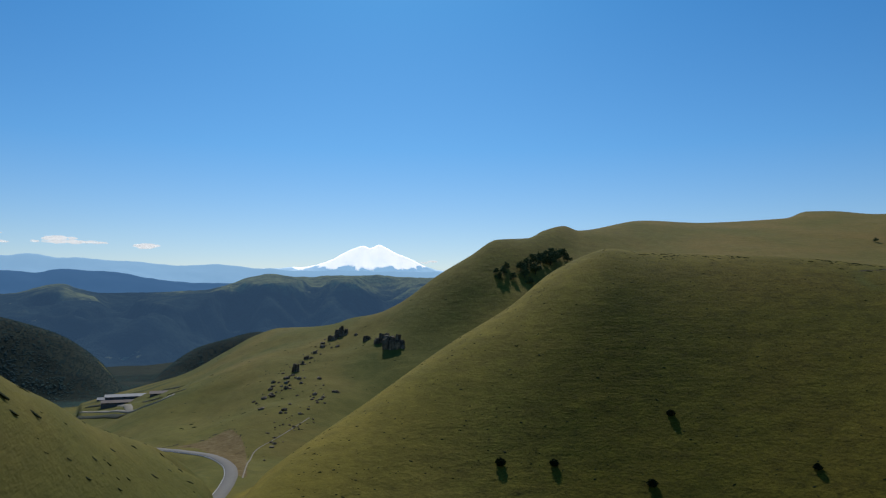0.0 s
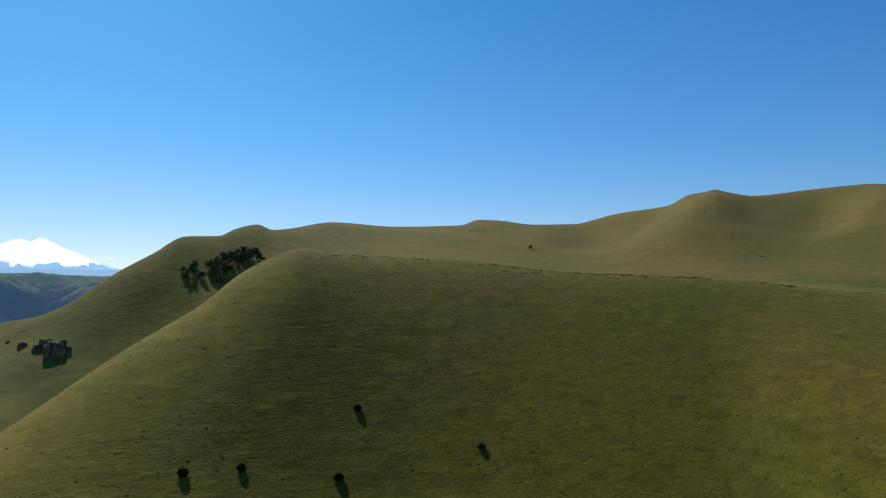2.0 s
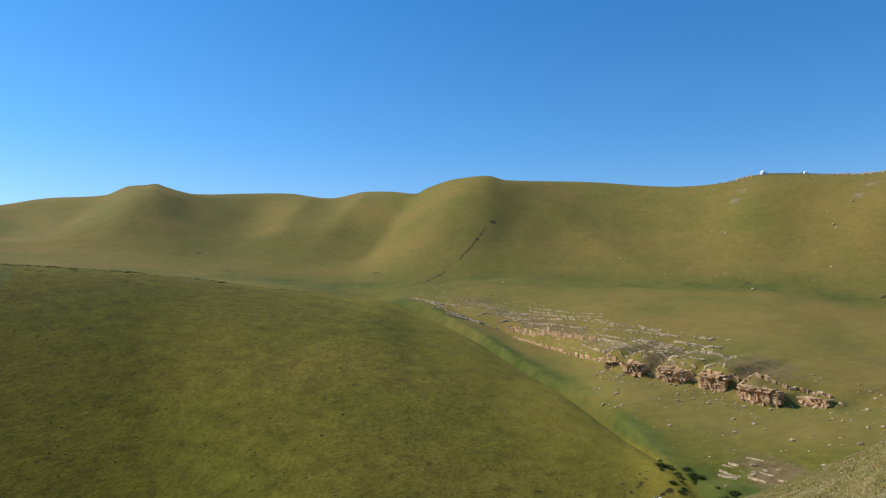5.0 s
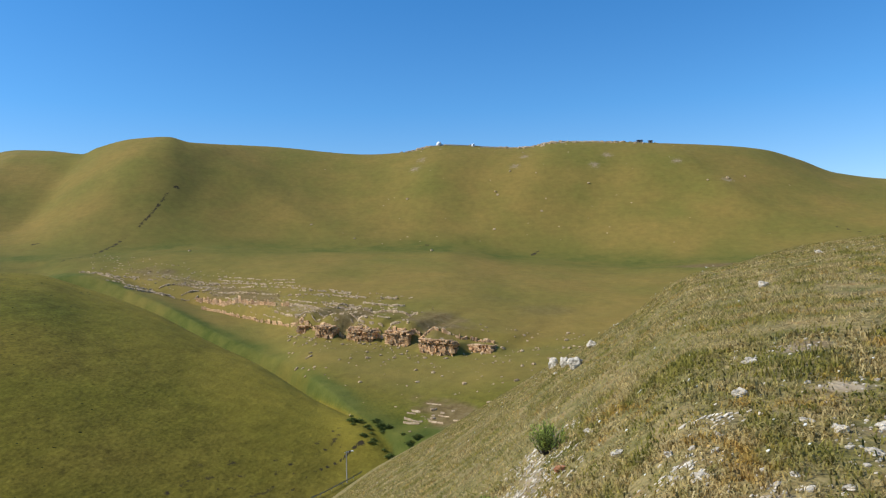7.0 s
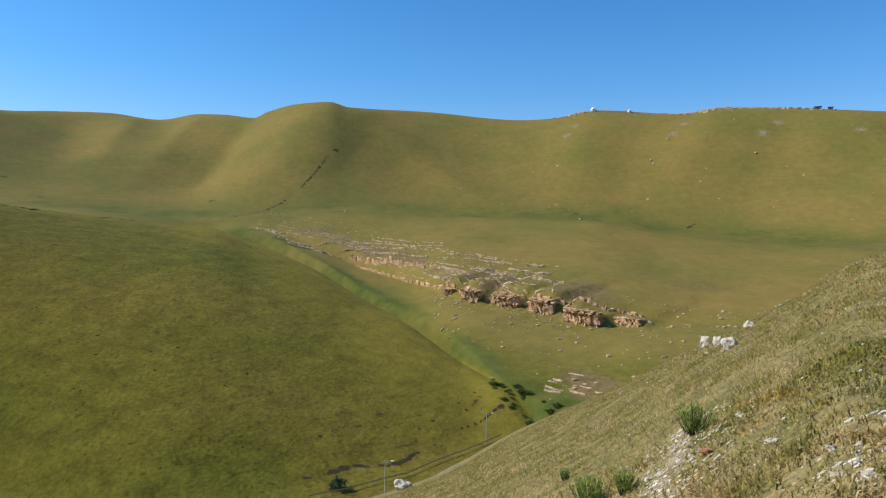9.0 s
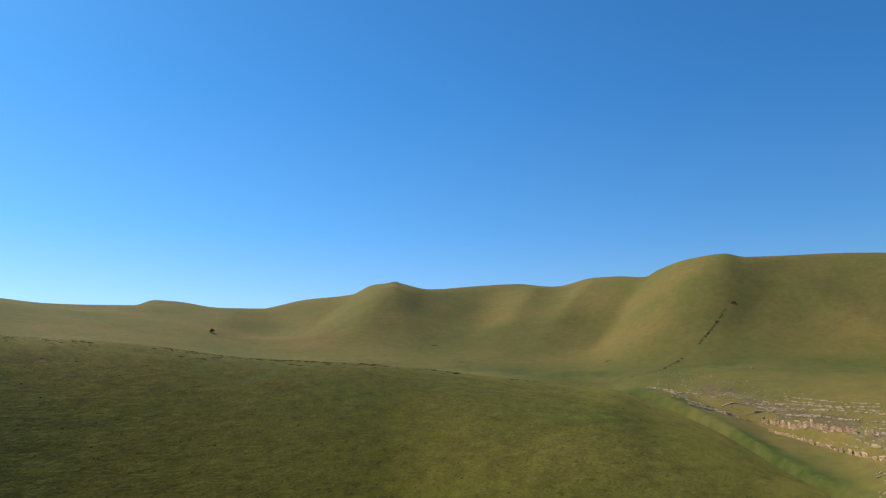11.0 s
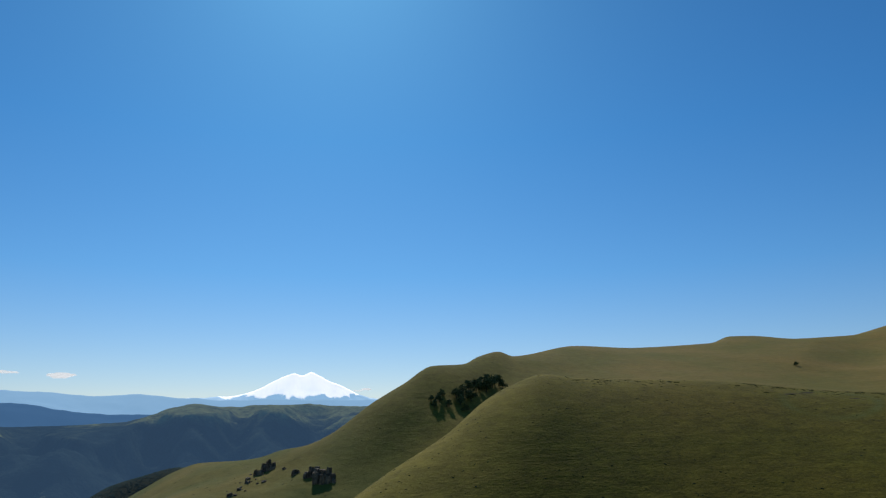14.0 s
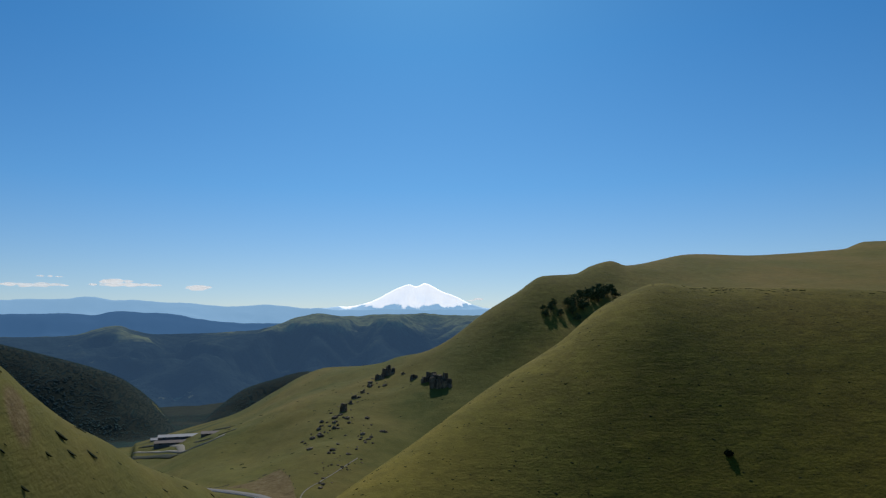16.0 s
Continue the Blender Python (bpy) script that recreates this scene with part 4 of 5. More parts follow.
for k in range(8):
    a0, a1, off = 88.4 + 0.12 * k + rng.uniform(0, 1.2), 92.4 + 0.25 * k + rng.uniform(-1.5, 1.5), 10 + 3.0 * k
    outcrop(bank_bm, a0, float(STREAM_R(np.array([a0]))[0]) + off, a1, float(STREAM_R(np.array([a1]))[0]) + off + 2, rng.uniform(0.12, 0.3) if k < 5 else rng.uniform(0.06, 0.16), rng, 0.42 if k < 5 else 0.6, 0.7, (3, 5, 8, 14))
tagged(part("rock_beds", pale_bm, PALE, None, "long broken beds of pale limestone in the brown slope"), "", "rock ledges", "", "stuff")
tagged(part("cliff_beds", cliff_bm, BLUFF, None, "overhanging ochre rock beds across the slope"), "", "rock ledges", "", "stuff")
tagged(part("stream_bank_ledges", bank_bm, PALE, None, "pale flat rock ledges on the stream bank"), "", "rock ledges", "", "stuff")


BALL = bmesh.new()
bmesh.ops.create_icosphere(BALL, subdivisions=1, radius=1.0)
BALL_CO = np.array([v.co[:] for v in BALL.verts])
BALL_TRI = np.array([[v.index for v in f.verts] for f in BALL.faces])
BALL.free()


def spread(count, rng, place):
    """Places on the ground from a function that gives bearing and distance, or None."""
    spots = [q for q in (place(rng) for _ in range(count)) if q]
    aa, rr = np.array([q[0] for q in spots]), np.array([q[1] for q in spots])
    return aa, rr, np.stack([rr * np.sin(np.radians(aa)), rr * np.cos(np.radians(aa)), shape(aa, rr)[0]], 1)


def strew(name, label, material, count, seed, place, low, high, squash=(0.45, 0.8), longer=1.2, ragged=(0.72, 1.15), lift=0.15, grow=0.0, category="stones"):
    """Many small uneven lumps as one mesh of kind stuff."""
    aa, rr, at = spread(count, random.Random(seed), place)
    gen = np.random.default_rng(seed)
    n = len(aa)
    size = gen.uniform(low, high, n) * gen.choice((0.6, 0.8, 1.0, 1.5), n) + grow * rr
    co = BALL_CO[None] * gen.uniform(*ragged, (n, len(BALL_CO), 1)) * size[:, None, None]
    co = co * np.stack([gen.uniform(0.9, 1.1, n) * longer, np.full(n, min(1.0, 1.3 / longer)), gen.uniform(*squash, n)], 1)[:, None]
    turn = gen.uniform(-0.5, 0.5, n) - np.radians(aa)
    c, s_ = np.cos(turn)[:, None], np.sin(turn)[:, None]
    px, py = co[..., 0] * c - co[..., 1] * s_, co[..., 0] * s_ + co[..., 1] * c
    step = []
    for dx, dy in ((1.0, 0.0), (0.0, 1.0)):
        qx, qy = at[:, 0] + dx, at[:, 1] + dy
        step.append((shape(np.degrees(np.arctan2(qx, qy)), np.hypot(qx, qy))[0] - at[:, 2]).clip(-0.7, 0.7)[:, None])
    co = np.stack([px, py, co[..., 2] + lift * size[:, None] + px * step[0] + py * step[1]], -1) + at[:, None]
    faces = (BALL_TRI[None] + (np.arange(n) * len(BALL_CO))[:, None, None]).reshape(-1, 3)
    me = bpy.data.meshes.new(name)
    me.from_pydata(co.reshape(-1, 3).tolist(), [], faces.tolist())
    me.materials.append(material)
    return tagged(new(name, me), label, category, "", "stuff")


def scatter(name, label, material, count, seed, place, build, category):
    """Many small pieces in one mesh of kind stuff, each made by build."""
    rng = random.Random(seed)
    bm = bmesh.new()
    aa, rr, at = spread(count, rng, place)
    for a, p in zip(aa, at):
        build(bm, Vector(p), a, rng)
    return tagged(part(name, bm, material, None, label), "", category, "", "stuff")


def ledge_place(rng):
    a = rng.uniform(66, 93)
    base = float(CLIFF_R(np.array([a]))[0])
    row = rng.choice((14, 24, 33, 42, 52, 62, 74))
    if rng.random() > 1.2 - (row / 110) - max(0, (a - 86) / 9):
        return None
    return a, base + row + rng.gauss(0, 1.6)


def ledge_build(bm, p, a, rng):
    w = rng.uniform(0.5, 2.2) * rng.choice((0.4, 0.7, 1))
    slab(bm, p + Vector((0, 0, 0.05)), (w, rng.uniform(0.4, 1.1), rng.uniform(0.3, 0.75)), radians(-a - 8) + rng.uniform(-0.2, 0.2), rng.uniform(0.2, 0.65), rng)


scatter("rock_ledges", "rows of pale limestone ledges breaking through the grass", PALE, 520, 5, ledge_place, ledge_build, "rock ledges")


def scree_place(rng):
    a = rng.uniform(80, 104)
    base = float(CLIFF_R(np.array([a]))[0])
    return a, base - rng.expovariate(1 / 26) - 4 + (30 * rng.random() if a > 92 else 0)


strew("scree", "scattered pale boulders below the cliff band", PALE, 330, 7, scree_place, 0.25, 0.65)
strew("hillside_stones", "scattered white stones on the far grassy slope", PALE, 60, 8,
      lambda rng: (rng.gauss(96, 9), rng.uniform(640, 860)), 0.4, 1.0)


def crest_place(rng):
    a = rng.gauss(101, 2.4) if rng.random() < 0.7 else rng.choice((91.0, 98.5, 105.5)) + rng.gauss(0, 0.7)
    return a, float(SKY_R(np.array([a]))[0]) - abs(rng.gauss(1, 9))


strew("crest_rocks", "grey white rocks along the crest of the hill", PALE, 520, 9, crest_place, 0.7, 1.9)

# single pale boulders on the far slope
for a, el, s in ((96.9, 5.0, 3.2), (104.3, 5.4, 3.2), (91.6, 0.35, 3.5), (72.8, 0.75, 2.5), (113.2, 5.2, 3.0), (114.6, 5.25, 4.5), (115.8, 5.3, 3.0), (98.1, 6.6, 3.0), (100.2, 6.4, 2.2)):
    bm = bmesh.new()
    s *= 0.55
    blob(bm, (0, 0, s * 0.2), (s, s * 0.7, s * 0.55), a, 2, 0.4, 1.5)
    ob = part("boulder", bm, PALE, None, "pale boulder lying on the grassy slope")
    ob.location = sighted(a, el, 560)
    tagged(ob, "", "rock", "boulders on the far slope")


# ---- trees and bushes ----
def leaf_stuff(name, dark, light):
    n = Nodes(name, 0.8)
    n.colour(n.mix(n.island(), dark, light))
    n.bsdf.inputs["Specular IOR Level"].default_value = 0.05
    return n.mat


LEAVES = leaf_stuff("dark_leaves", (0.050, 0.072, 0.030), (0.130, 0.165, 0.066))
SHRUB = leaf_stuff("shrub_leaves", (0.010, 0.016, 0.006), (0.034, 0.044, 0.014))
FRESH = leaf_stuff("green_leaves", (0.060, 0.082, 0.018), (0.16, 0.19, 0.05))
BARK = plain("bark", (0.07, 0.055, 0.04), 0.95, 0.3, 0.3, 0.05)


def leaf(bm, p, size, rng):
    n = Vector((rng.gauss(0, 1), rng.gauss(0, 1), rng.gauss(0.4, 0.8))).normalized()
    t = n.orthogonal().normalized()
    t.rotate(Matrix.Rotation(rng.uniform(0, 6.28), 3, n))
    b = n.cross(t)
    vs = [bm.verts.new(p + t * size * x + b * size * y + n * size * z) for x, y, z in ((-1, 0, 0), (0, -0.55, 0.15), (1, 0, 0), (0, 0.55, 0.15))]
    bm.faces.new(vs)


def branch(bm, p, q, r0, r1, sides=6):
    d = (q - p).normalized()
    t = d.orthogonal().normalized()
    b = d.cross(t)
    rings = []
    for c, r in ((p, r0), (q, r1)):
        rings.append([bm.verts.new(c + (t * math.cos(k * 2 * math.pi / sides) + b * math.sin(k * 2 * math.pi / sides)) * r) for k in range(sides)])
    for k in range(sides):
        j = (k + 1) % sides
        bm.faces.new((rings[0][k], rings[0][j], rings[1][j], rings[1][k]))
    bm.faces.new(rings[1])


def tree(name, label, height, spread, seed, leaves, leaf_size, material, category="tree", group="", narrow=False):
    """A tapered trunk with limbs and an uneven crown of many small leaf clumps."""
    rng = random.Random(seed)
    ob = thing(name, (0, 0, 0), label, category, group)
    bm = bmesh.new()
    top = Vector((rng.uniform(-0.05, 0.05) * height, rng.uniform(-0.05, 0.05) * height, height * 0.62))
    mid = top * 0.5 + Vector((rng.uniform(-0.04, 0.04) * height, 0, 0))
    branch(bm, Vector((0, 0, -0.4)), mid, height * 0.032, height * 0.024)
    branch(bm, mid, top, height * 0.024, height * 0.010)
    tips = []
    for k in range(9):
        u = rng.uniform(0.08, 0.98)
        p = mid * (u / 0.5) if u < 0.5 else mid.lerp(top, (u - 0.5) / 0.5)
        ang = k * 2.4 + rng.uniform(-0.4, 0.4)
        reach = spread * rng.uniform(0.5, 0.95) * (1.15 - 0.55 * u)
        q = p + Vector((math.cos(ang) * reach, math.sin(ang) * reach, height * rng.uniform(0.03, 0.24)))
        branch(bm, p, q, height * 0.011, height * 0.004, 4)
        tips.append(q)
    tips.append(top + Vector((0, 0, height * 0.18)))
    part("trunk", bm, BARK, ob)
    bm = bmesh.new()
    for k in range(leaves):
        c = rng.choice(tips)
        s = spread * (0.42 if not narrow else 0.34)
        p = c + Vector((rng.gauss(0, s * 0.5), rng.gauss(0, s * 0.5), rng.gauss(0, s * (0.42 if not narrow else 0.8))))
        p.z = max(p.z, height * 0.06)
        leaf(bm, p, leaf_size * rng.uniform(0.6, 1.3), rng)
    part("crown", bm, material, ob)
    return ob


GROVE = "trees of the hillside grove"
models = [tree("tree", "dark broadleaf tree in the hillside grove", 10, 4.8, 20 + k, 900, 0.62, LEAVES, "tree", GROVE) for k in range(4)]
grove = [(4.75, 2.05, 0.55), (4.55, 2.55, 0.5), (5.15, 2.35, 0.7), (5.3, 2.95, 0.6), (5.95, 2.05, 0.6), (6.5, 2.75, 0.9), (6.85, 2.2, 0.8), (7.1, 2.9, 1.05), (7.55, 3.2, 1.0),
         (7.7, 2.5, 1.0), (8.1, 3.15, 1.15), (8.5, 3.45, 1.1), (8.9, 3.2, 1.1), (9.4, 3.5, 1.15), (9.9, 3.65, 1.0), (7.2, 1.75, 0.6), (9.0, 3.9, 0.8), (10.2, 3.45, 0.8)]
for k, (a, el, s) in enumerate(grove):
    s *= 0.9
    p = sighted(a - 0.3, el - 0.95, float(NEAR_R(np.array([a]))[0]) + 40)
    m = Matrix.Translation(p) @ Matrix.Rotation(k * 2.1, 4, "Z")
    if k < 4:
        ob = models[k]
        ob.matrix_world = m
    else:
        ob = copy_thing(models[k % 4], m)
    ob.scale = (s, s, s)

# five juniper-like bushes on the meadow hill, and others
BUSHES = "lone bushes on the meadow hill"


def bush(label, height, wide, seed, leaves, leaf_size, material, group):
    """A dense upright bush, leafy to the ground, on a few short stems."""
    rng = random.Random(seed)
    ob = thing("bush", (0, 0, 0), label, "bush", group)
    bm = bmesh.new()
    for k in range(5):
        branch(bm, Vector((rng.uniform(-0.1, 0.1), rng.uniform(-0.1, 0.1), -0.3)), Vector((rng.uniform(-0.4, 0.4), rng.uniform(-0.4, 0.4), height * rng.uniform(0.4, 0.7))), 0.07, 0.02, 5)
    part("stem_clump", bm, BARK, ob)
    bm = bmesh.new()
    for k in range(leaves):
        d = Vector((rng.gauss(0, 1), rng.gauss(0, 1), rng.gauss(0, 1))).normalized() * rng.random() ** 0.45
        d *= 1 + 0.22 * noise.noise(d * 2.5 + Vector((seed, 0, 0)))
        taper = 1 - 0.35 * max(d.z, 0)
        leaf(bm, Vector((d.x * wide * 0.5 * taper, d.y * wide * 0.5 * taper, max(0.05, height * (0.48 + 0.5 * d.z)))), leaf_size * rng.uniform(0.6, 1.3), rng)
    part("crown", bm, material, ob)
    return ob


bush_models = [bush("dark upright bush alone on the meadow slope", 2.0, 2.9, 50 + k, 620, 0.28, SHRUB, BUSHES) for k in range(3)]
for k, (a, el, s) in enumerate(((4.55, -13.4, 1.1), (8.77, -13.3, 0.95), (17.6, -9.2, 0.95), (16.2, -14.4, 1.05), (27.5, -12.2, 0.85))):
    m = Matrix.Translation(sighted(a, el, 150)) @ Matrix.Rotation(k * 1.3, 4, "Z")
    ob = bush_models[k] if k < 3 else copy_thing(bush_models[k % 3], m)
    ob.matrix_world = m
    ob.scale = (s, s, s)

low = tree("shrub", "round dark green shrub in the valley bottom", 2.8, 2.0, 71, 700, 0.26, LEAVES, "bush", "valley shrubs")
low.matrix_world = Matrix.Translation(sighted(72.3, -20.9, 100))
green = tree("shrub", "fresh green willow shrub by the stream", 3.4, 2.6, 72, 600, 0.34, FRESH, "bush", "valley shrubs")
green.matrix_world = Matrix.Translation(sighted(87.2, -13.6, 190)) @ Matrix.Scale(0.55, 4)
rng = random.Random(4)
for k in range(44):
    a = rng.uniform(84.5, 92.5)
    r = float(STREAM_R(np.array([a]))[0]) + rng.uniform(-14, 3)
    s = rng.uniform(0.18, 0.5)
    copy_thing(green, Matrix.Translation(spot(a, r))).scale = (s * 1.3, s * 1.3, s * 0.7)
far_tree = copy_thing(models[1], Matrix.Translation(sighted(31.5, 3.6, 420)))
far_tree.scale = (0.45, 0.45, 0.42)
tagged(far_tree, "small dark tree alone on the far plateau", "tree", "lone trees of the plateau")


# ---- dark tufts, woods ----
def brow_place(rng):
    a = rng.choice((17.5, 20.5, 22.5, 29, 31, 34, 36.5, 38.5, 40, 44, 50, 56)) + rng.gauss(0, 0.9)
    return a, float(NEAR_R(np.array([a]))[0]) - 6 - abs(rng.gauss(0, 9))


def near_hill(rng):
    a = rng.uniform(-12, 66)
    return a, rng.uniform(float(NEAR_FOOT(np.array([a]))[0]) + 10, float(NEAR_R(np.array([a]))[0]))


strew("meadow_tufts", "dark low tufts dotted over the meadow hill", SHRUB, 1700, 12, near_hill, 0.09, 0.25, (0.35, 0.7), 1.7, (0.6, 1.3), 0.0, 0.0, "low plants")
strew("crest_tufts", "dark low tufts along the brow of the meadow hill", SHRUB, 420, 17, brow_place, 0.2, 0.5, (0.25, 0.5), 2.4, (0.6, 1.3), 0.0, 0.0, "low plants")
strew("shoulder_tufts", "dark tufts and stones on the shoulder and the spur", SHRUB, 260, 13,
      lambda rng: (rng.uniform(-26, 2), rng.uniform(330, 640)) if rng.random() < 0.6 else (rng.uniform(-36, -17), rng.uniform(110, 235)), 0.2, 0.6, (0.3, 0.6), 1.8, (0.6, 1.3), 0.0, 0.0, "low plants")
strew("creeping_shrubs", "low dark creeping shrubs on the spur and the slope above the road", SHRUB, 64, 18,
      lambda rng: (rng.gauss(-27, 5), rng.uniform(140, 225)) if rng.random() < 0.55 else (rng.uniform(-21, -9), rng.uniform(370, 520)), 0.3, 0.6, (0.22, 0.38), 1.8, (0.55, 1.3), 0.0, 0.0, "low plants")


def gully_place(rng):
    u = rng.random()
    return view_r(-13.6 + 4.4 * u + rng.gauss(0, 0.7), -11.2 + 3.6 * u + rng.gauss(0, 0.7), float(NEAR_R(np.array([-12.0]))[0]) + 12)


def string_place(rng):
    u = rng.random()
    return view_r(-9.2 - 5.2 * u + rng.gauss(0, 0.5), -3.9 - 5.0 * u + rng.gauss(0, 0.4), 260)


strew("gully_rocks", "dark rocks strung along the gully", BASALT, 60, 14, gully_place, 0.35, 0.95, (0.5, 1.0), category="rocks")
strew("shoulder_rocks", "dark rocks strung down the shoulder below the crags", BASALT, 60, 16, string_place, 0.5, 1.3, (0.5, 1.0), category="rocks")


def wood_place(rng):
    a = rng.uniform(-40, -6)
    r = rng.uniform(765, 1230)
    return a, r


def woods_stuff():
    n = Nodes("far_woods", 0.9)
    n.bsdf.inputs["Specular IOR Level"].default_value = 0.0
    n.colour(n.mix(1.0, n.mix(n.island(), (0.028, 0.044, 0.029), (0.036, 0.055, 0.034)), n.ramp(n.noise(70, 6, 0.7), (0.35, 0.6), (0.68, 1.9)), "MULTIPLY"))
    up = n.tree.nodes.new("ShaderNodeCombineXYZ")
    up.inputs[2].default_value = 1.0
    n.link(n.mix(0.985, n.tree.nodes.new("ShaderNodeNewGeometry").outputs["Normal"], up.outputs[0]), n.bsdf.inputs["Normal"])
    # haze in front of these woods, added as a faint bluish emission
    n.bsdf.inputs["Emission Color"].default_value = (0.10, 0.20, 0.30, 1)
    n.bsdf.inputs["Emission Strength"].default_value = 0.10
    return n.mat


WOODS = woods_stuff()


def woods():
    rng = random.Random(15)
    spots = [wood_place(rng) for _ in range(44000)]
    aa, rr = np.array([q[0] for q in spots]), np.array([q[1] for q in spots])
    z, forest = land(aa, rr)[:2]
    x, y = rr * np.sin(np.radians(aa)), rr * np.cos(np.radians(aa))
    keep = (forest > 0.6) & (fractal(x, y, 120, 3, 77) > -0.95)
    base = bmesh.new()
    bmesh.ops.create_icosphere(base, subdivisions=1, radius=1.0)
    ball = np.array([v.co[:] for v in base.verts])
    tri = np.array([[v.index for v in f.verts] for f in base.faces])
    base.free()
    gen = np.random.default_rng(8)
    n = int(keep.sum())
    h = gen.uniform(0.4, 1.0, n) * (1 + 0.4 * (gen.random(n) > 0.9))
    jit = gen.uniform(0.7, 1.3, (n, len(ball), 1))
    co = ball[None] * jit * (h[:, None, None] * np.array([1.2, 1.2, 0.6])) + np.stack([x[keep], y[keep], z[keep] + h * 0.1], 1)[:, None]
    faces = (tri[None] + (np.arange(n) * len(ball))[:, None, None]).reshape(-1, 3)
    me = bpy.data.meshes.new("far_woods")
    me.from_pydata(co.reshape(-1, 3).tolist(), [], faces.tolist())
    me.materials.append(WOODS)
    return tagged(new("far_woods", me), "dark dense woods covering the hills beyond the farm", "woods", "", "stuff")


woods()


# ---- roads, poles, farm ----
ASPHALT = plain("asphalt", (0.21, 0.195, 0.17), 0.9, 0.12, 2.0, 0.01)
GRAVEL = plain("pale_gravel", (0.30, 0.26, 0.19), 0.95, 0.2, 0.8, 0.03)
LINE_PAINT = plain("road_paint", (0.62, 0.62, 0.60), 0.7, 0.1, 0.5)
CONCRETE = plain("grey_concrete", (0.42, 0.40, 0.37), 0.85, 0.15, 0.4, 0.01)
STEEL = plain("galvanised_steel", (0.40, 0.41, 0.42), 0.45, 0.1, 0.3, 0.0, 0.8)
ROOF = plain("pale_sheet_roof", (0.36, 0.35, 0.33), 0.6, 0.12, 4.0, 0.02)
OLD_ROOF = plain("rusty_sheet_roof", (0.16, 0.12, 0.10), 0.7, 0.25, 3.0, 0.02)
BARN_WALL = plain("grey_barn_wall", (0.14, 0.13, 0.12), 0.85, 0.2, 2.0, 0.02)
OPENING = plain("dark_opening", (0.02, 0.02, 0.02), 0.9, 0.1, 1.0)
WHITE_SHELL = plain("white_shell", (0.82, 0.83, 0.84), 0.4, 0.04, 1.5)
GLASS_LAMP = plain("lamp_glass", (0.75, 0.76, 0.76), 0.2, 0.02, 0.2)


def ribbon(name, spots, width, material, label, category, lift=0.18, kind="structure", shift=0.0, steps=14):
    """A strip that follows the ground through (bearing, distance) spots."""
    pts = [Vector((r * math.sin(radians(a)), r * math.cos(radians(a)))) for a, r in spots]
    line = []
    for i in range(len(pts) - 1):
        p0, p1, p2, p3 = pts[max(i - 1, 0)], pts[i], pts[i + 1], pts[min(i + 2, len(pts) - 1)]
        for k in range(steps):
            u = k / steps
            line.append(0.5 * (2 * p1 + (p2 - p0) * u + (2 * p0 - 5 * p1 + 4 * p2 - p3) * u**2 + (3 * p1 - p0 - 3 * p2 + p3) * u**3))
    line.append(pts[-1])
    bm = bmesh.new()
    rows = []
    for i, p in enumerate(line):
        d = (line[min(i + 1, len(line) - 1)] - line[max(i - 1, 0)]).normalized()
        side = Vector((-d.y, d.x))
        c = p + side * shift
        three = (c + side * width * 0.5, c, c - side * width * 0.5)
        zs = shape(np.array([math.degrees(math.atan2(q.x, q.y)) for q in three]), np.array([q.length for q in three]))[0]
        z = float(max(zs[1], 0.5 * (zs[0] + zs[2]))) + lift
        left, right = (0.5 * z + 0.5 * (float(q) + lift) for q in (zs[0], zs[2]))
        row = [bm.verts.new((*(c + side * width * k), h)) for k, h in ((0.56, left - 0.7), (0.5, left), (0, z + 0.05), (-0.5, right), (-0.56, right - 0.7))]
        rows.append(row)
    for r0, r1 in zip(rows, rows[1:]):
        for k in range(4):
            bm.faces.new((r0[k], r0[k + 1], r1[k + 1], r1[k]))
    return tagged(part(name, bm, material, None, label, True), "", category, "", kind)


bend = [(a, r) for a, r, h in ROAD]
ribbon("road_1", bend, 4.6, ASPHALT, "pale asphalt mountain road curving round the hill's foot", "road")
ribbon("road_1_edge_line", bend, 0.14, LINE_PAINT, "white line along the road's edge", "road marking", 0.24, "structure", 2.1)
valley_road = [(66, 116), (72, 126), (76.2, 139), (80.5, 157), (84.0, 173), (86.2, 184)]
ribbon("road_2", valley_road, 4.5, ASPHALT, "grey valley road below the grassy slope", "road", 0.25)
ribbon("path_1", [view_r(-15.6, -13.9, 235), view_r(-14.9, -12.3, 235), view_r(-13.4, -11.3, 235), view_r(-12.3, -10.7, 235), view_r(-10.6, -9.7, 250)], 0.55, GRAVEL,
       "pale footpath climbing beside the gully", "path", 0.05)
ribbon("path_2", [(92.6, 878), (94, 877), (96, 877), (98, 877), (100, 877)], 3.0, GRAVEL, "pale dirt track along the hill's crest", "path", 1.0)
ribbon("path_3", [view_r(-20.6, -7.55, 400), view_r(-21.6, -7.95, 400), view_r(-22.6, -8.3, 400), view_r(-23.6, -8.62, 400)], 5.0, GRAVEL, "pale farm track", "path", 0.2)
ribbon("path_4", [view_r(-23.6, -8.62, 400), view_r(-23.7, -8.25, 400), view_r(-24.3, -8.0, 400)], 6.0, GRAVEL, "pale yard drive of the farm", "path", 0.2)
ribbon("path_5", [view_r(-23.6, -8.62, 400), view_r(-25.2, -8.55, 400), view_r(-26.8, -8.45, 400)], 4.0, GRAVEL, "pale track along the farm plots", "path", 0.2)


PLOT = plain("dark_field_soil", (0.045, 0.050, 0.026), 0.95, 0.35, 3.0, 0.05)
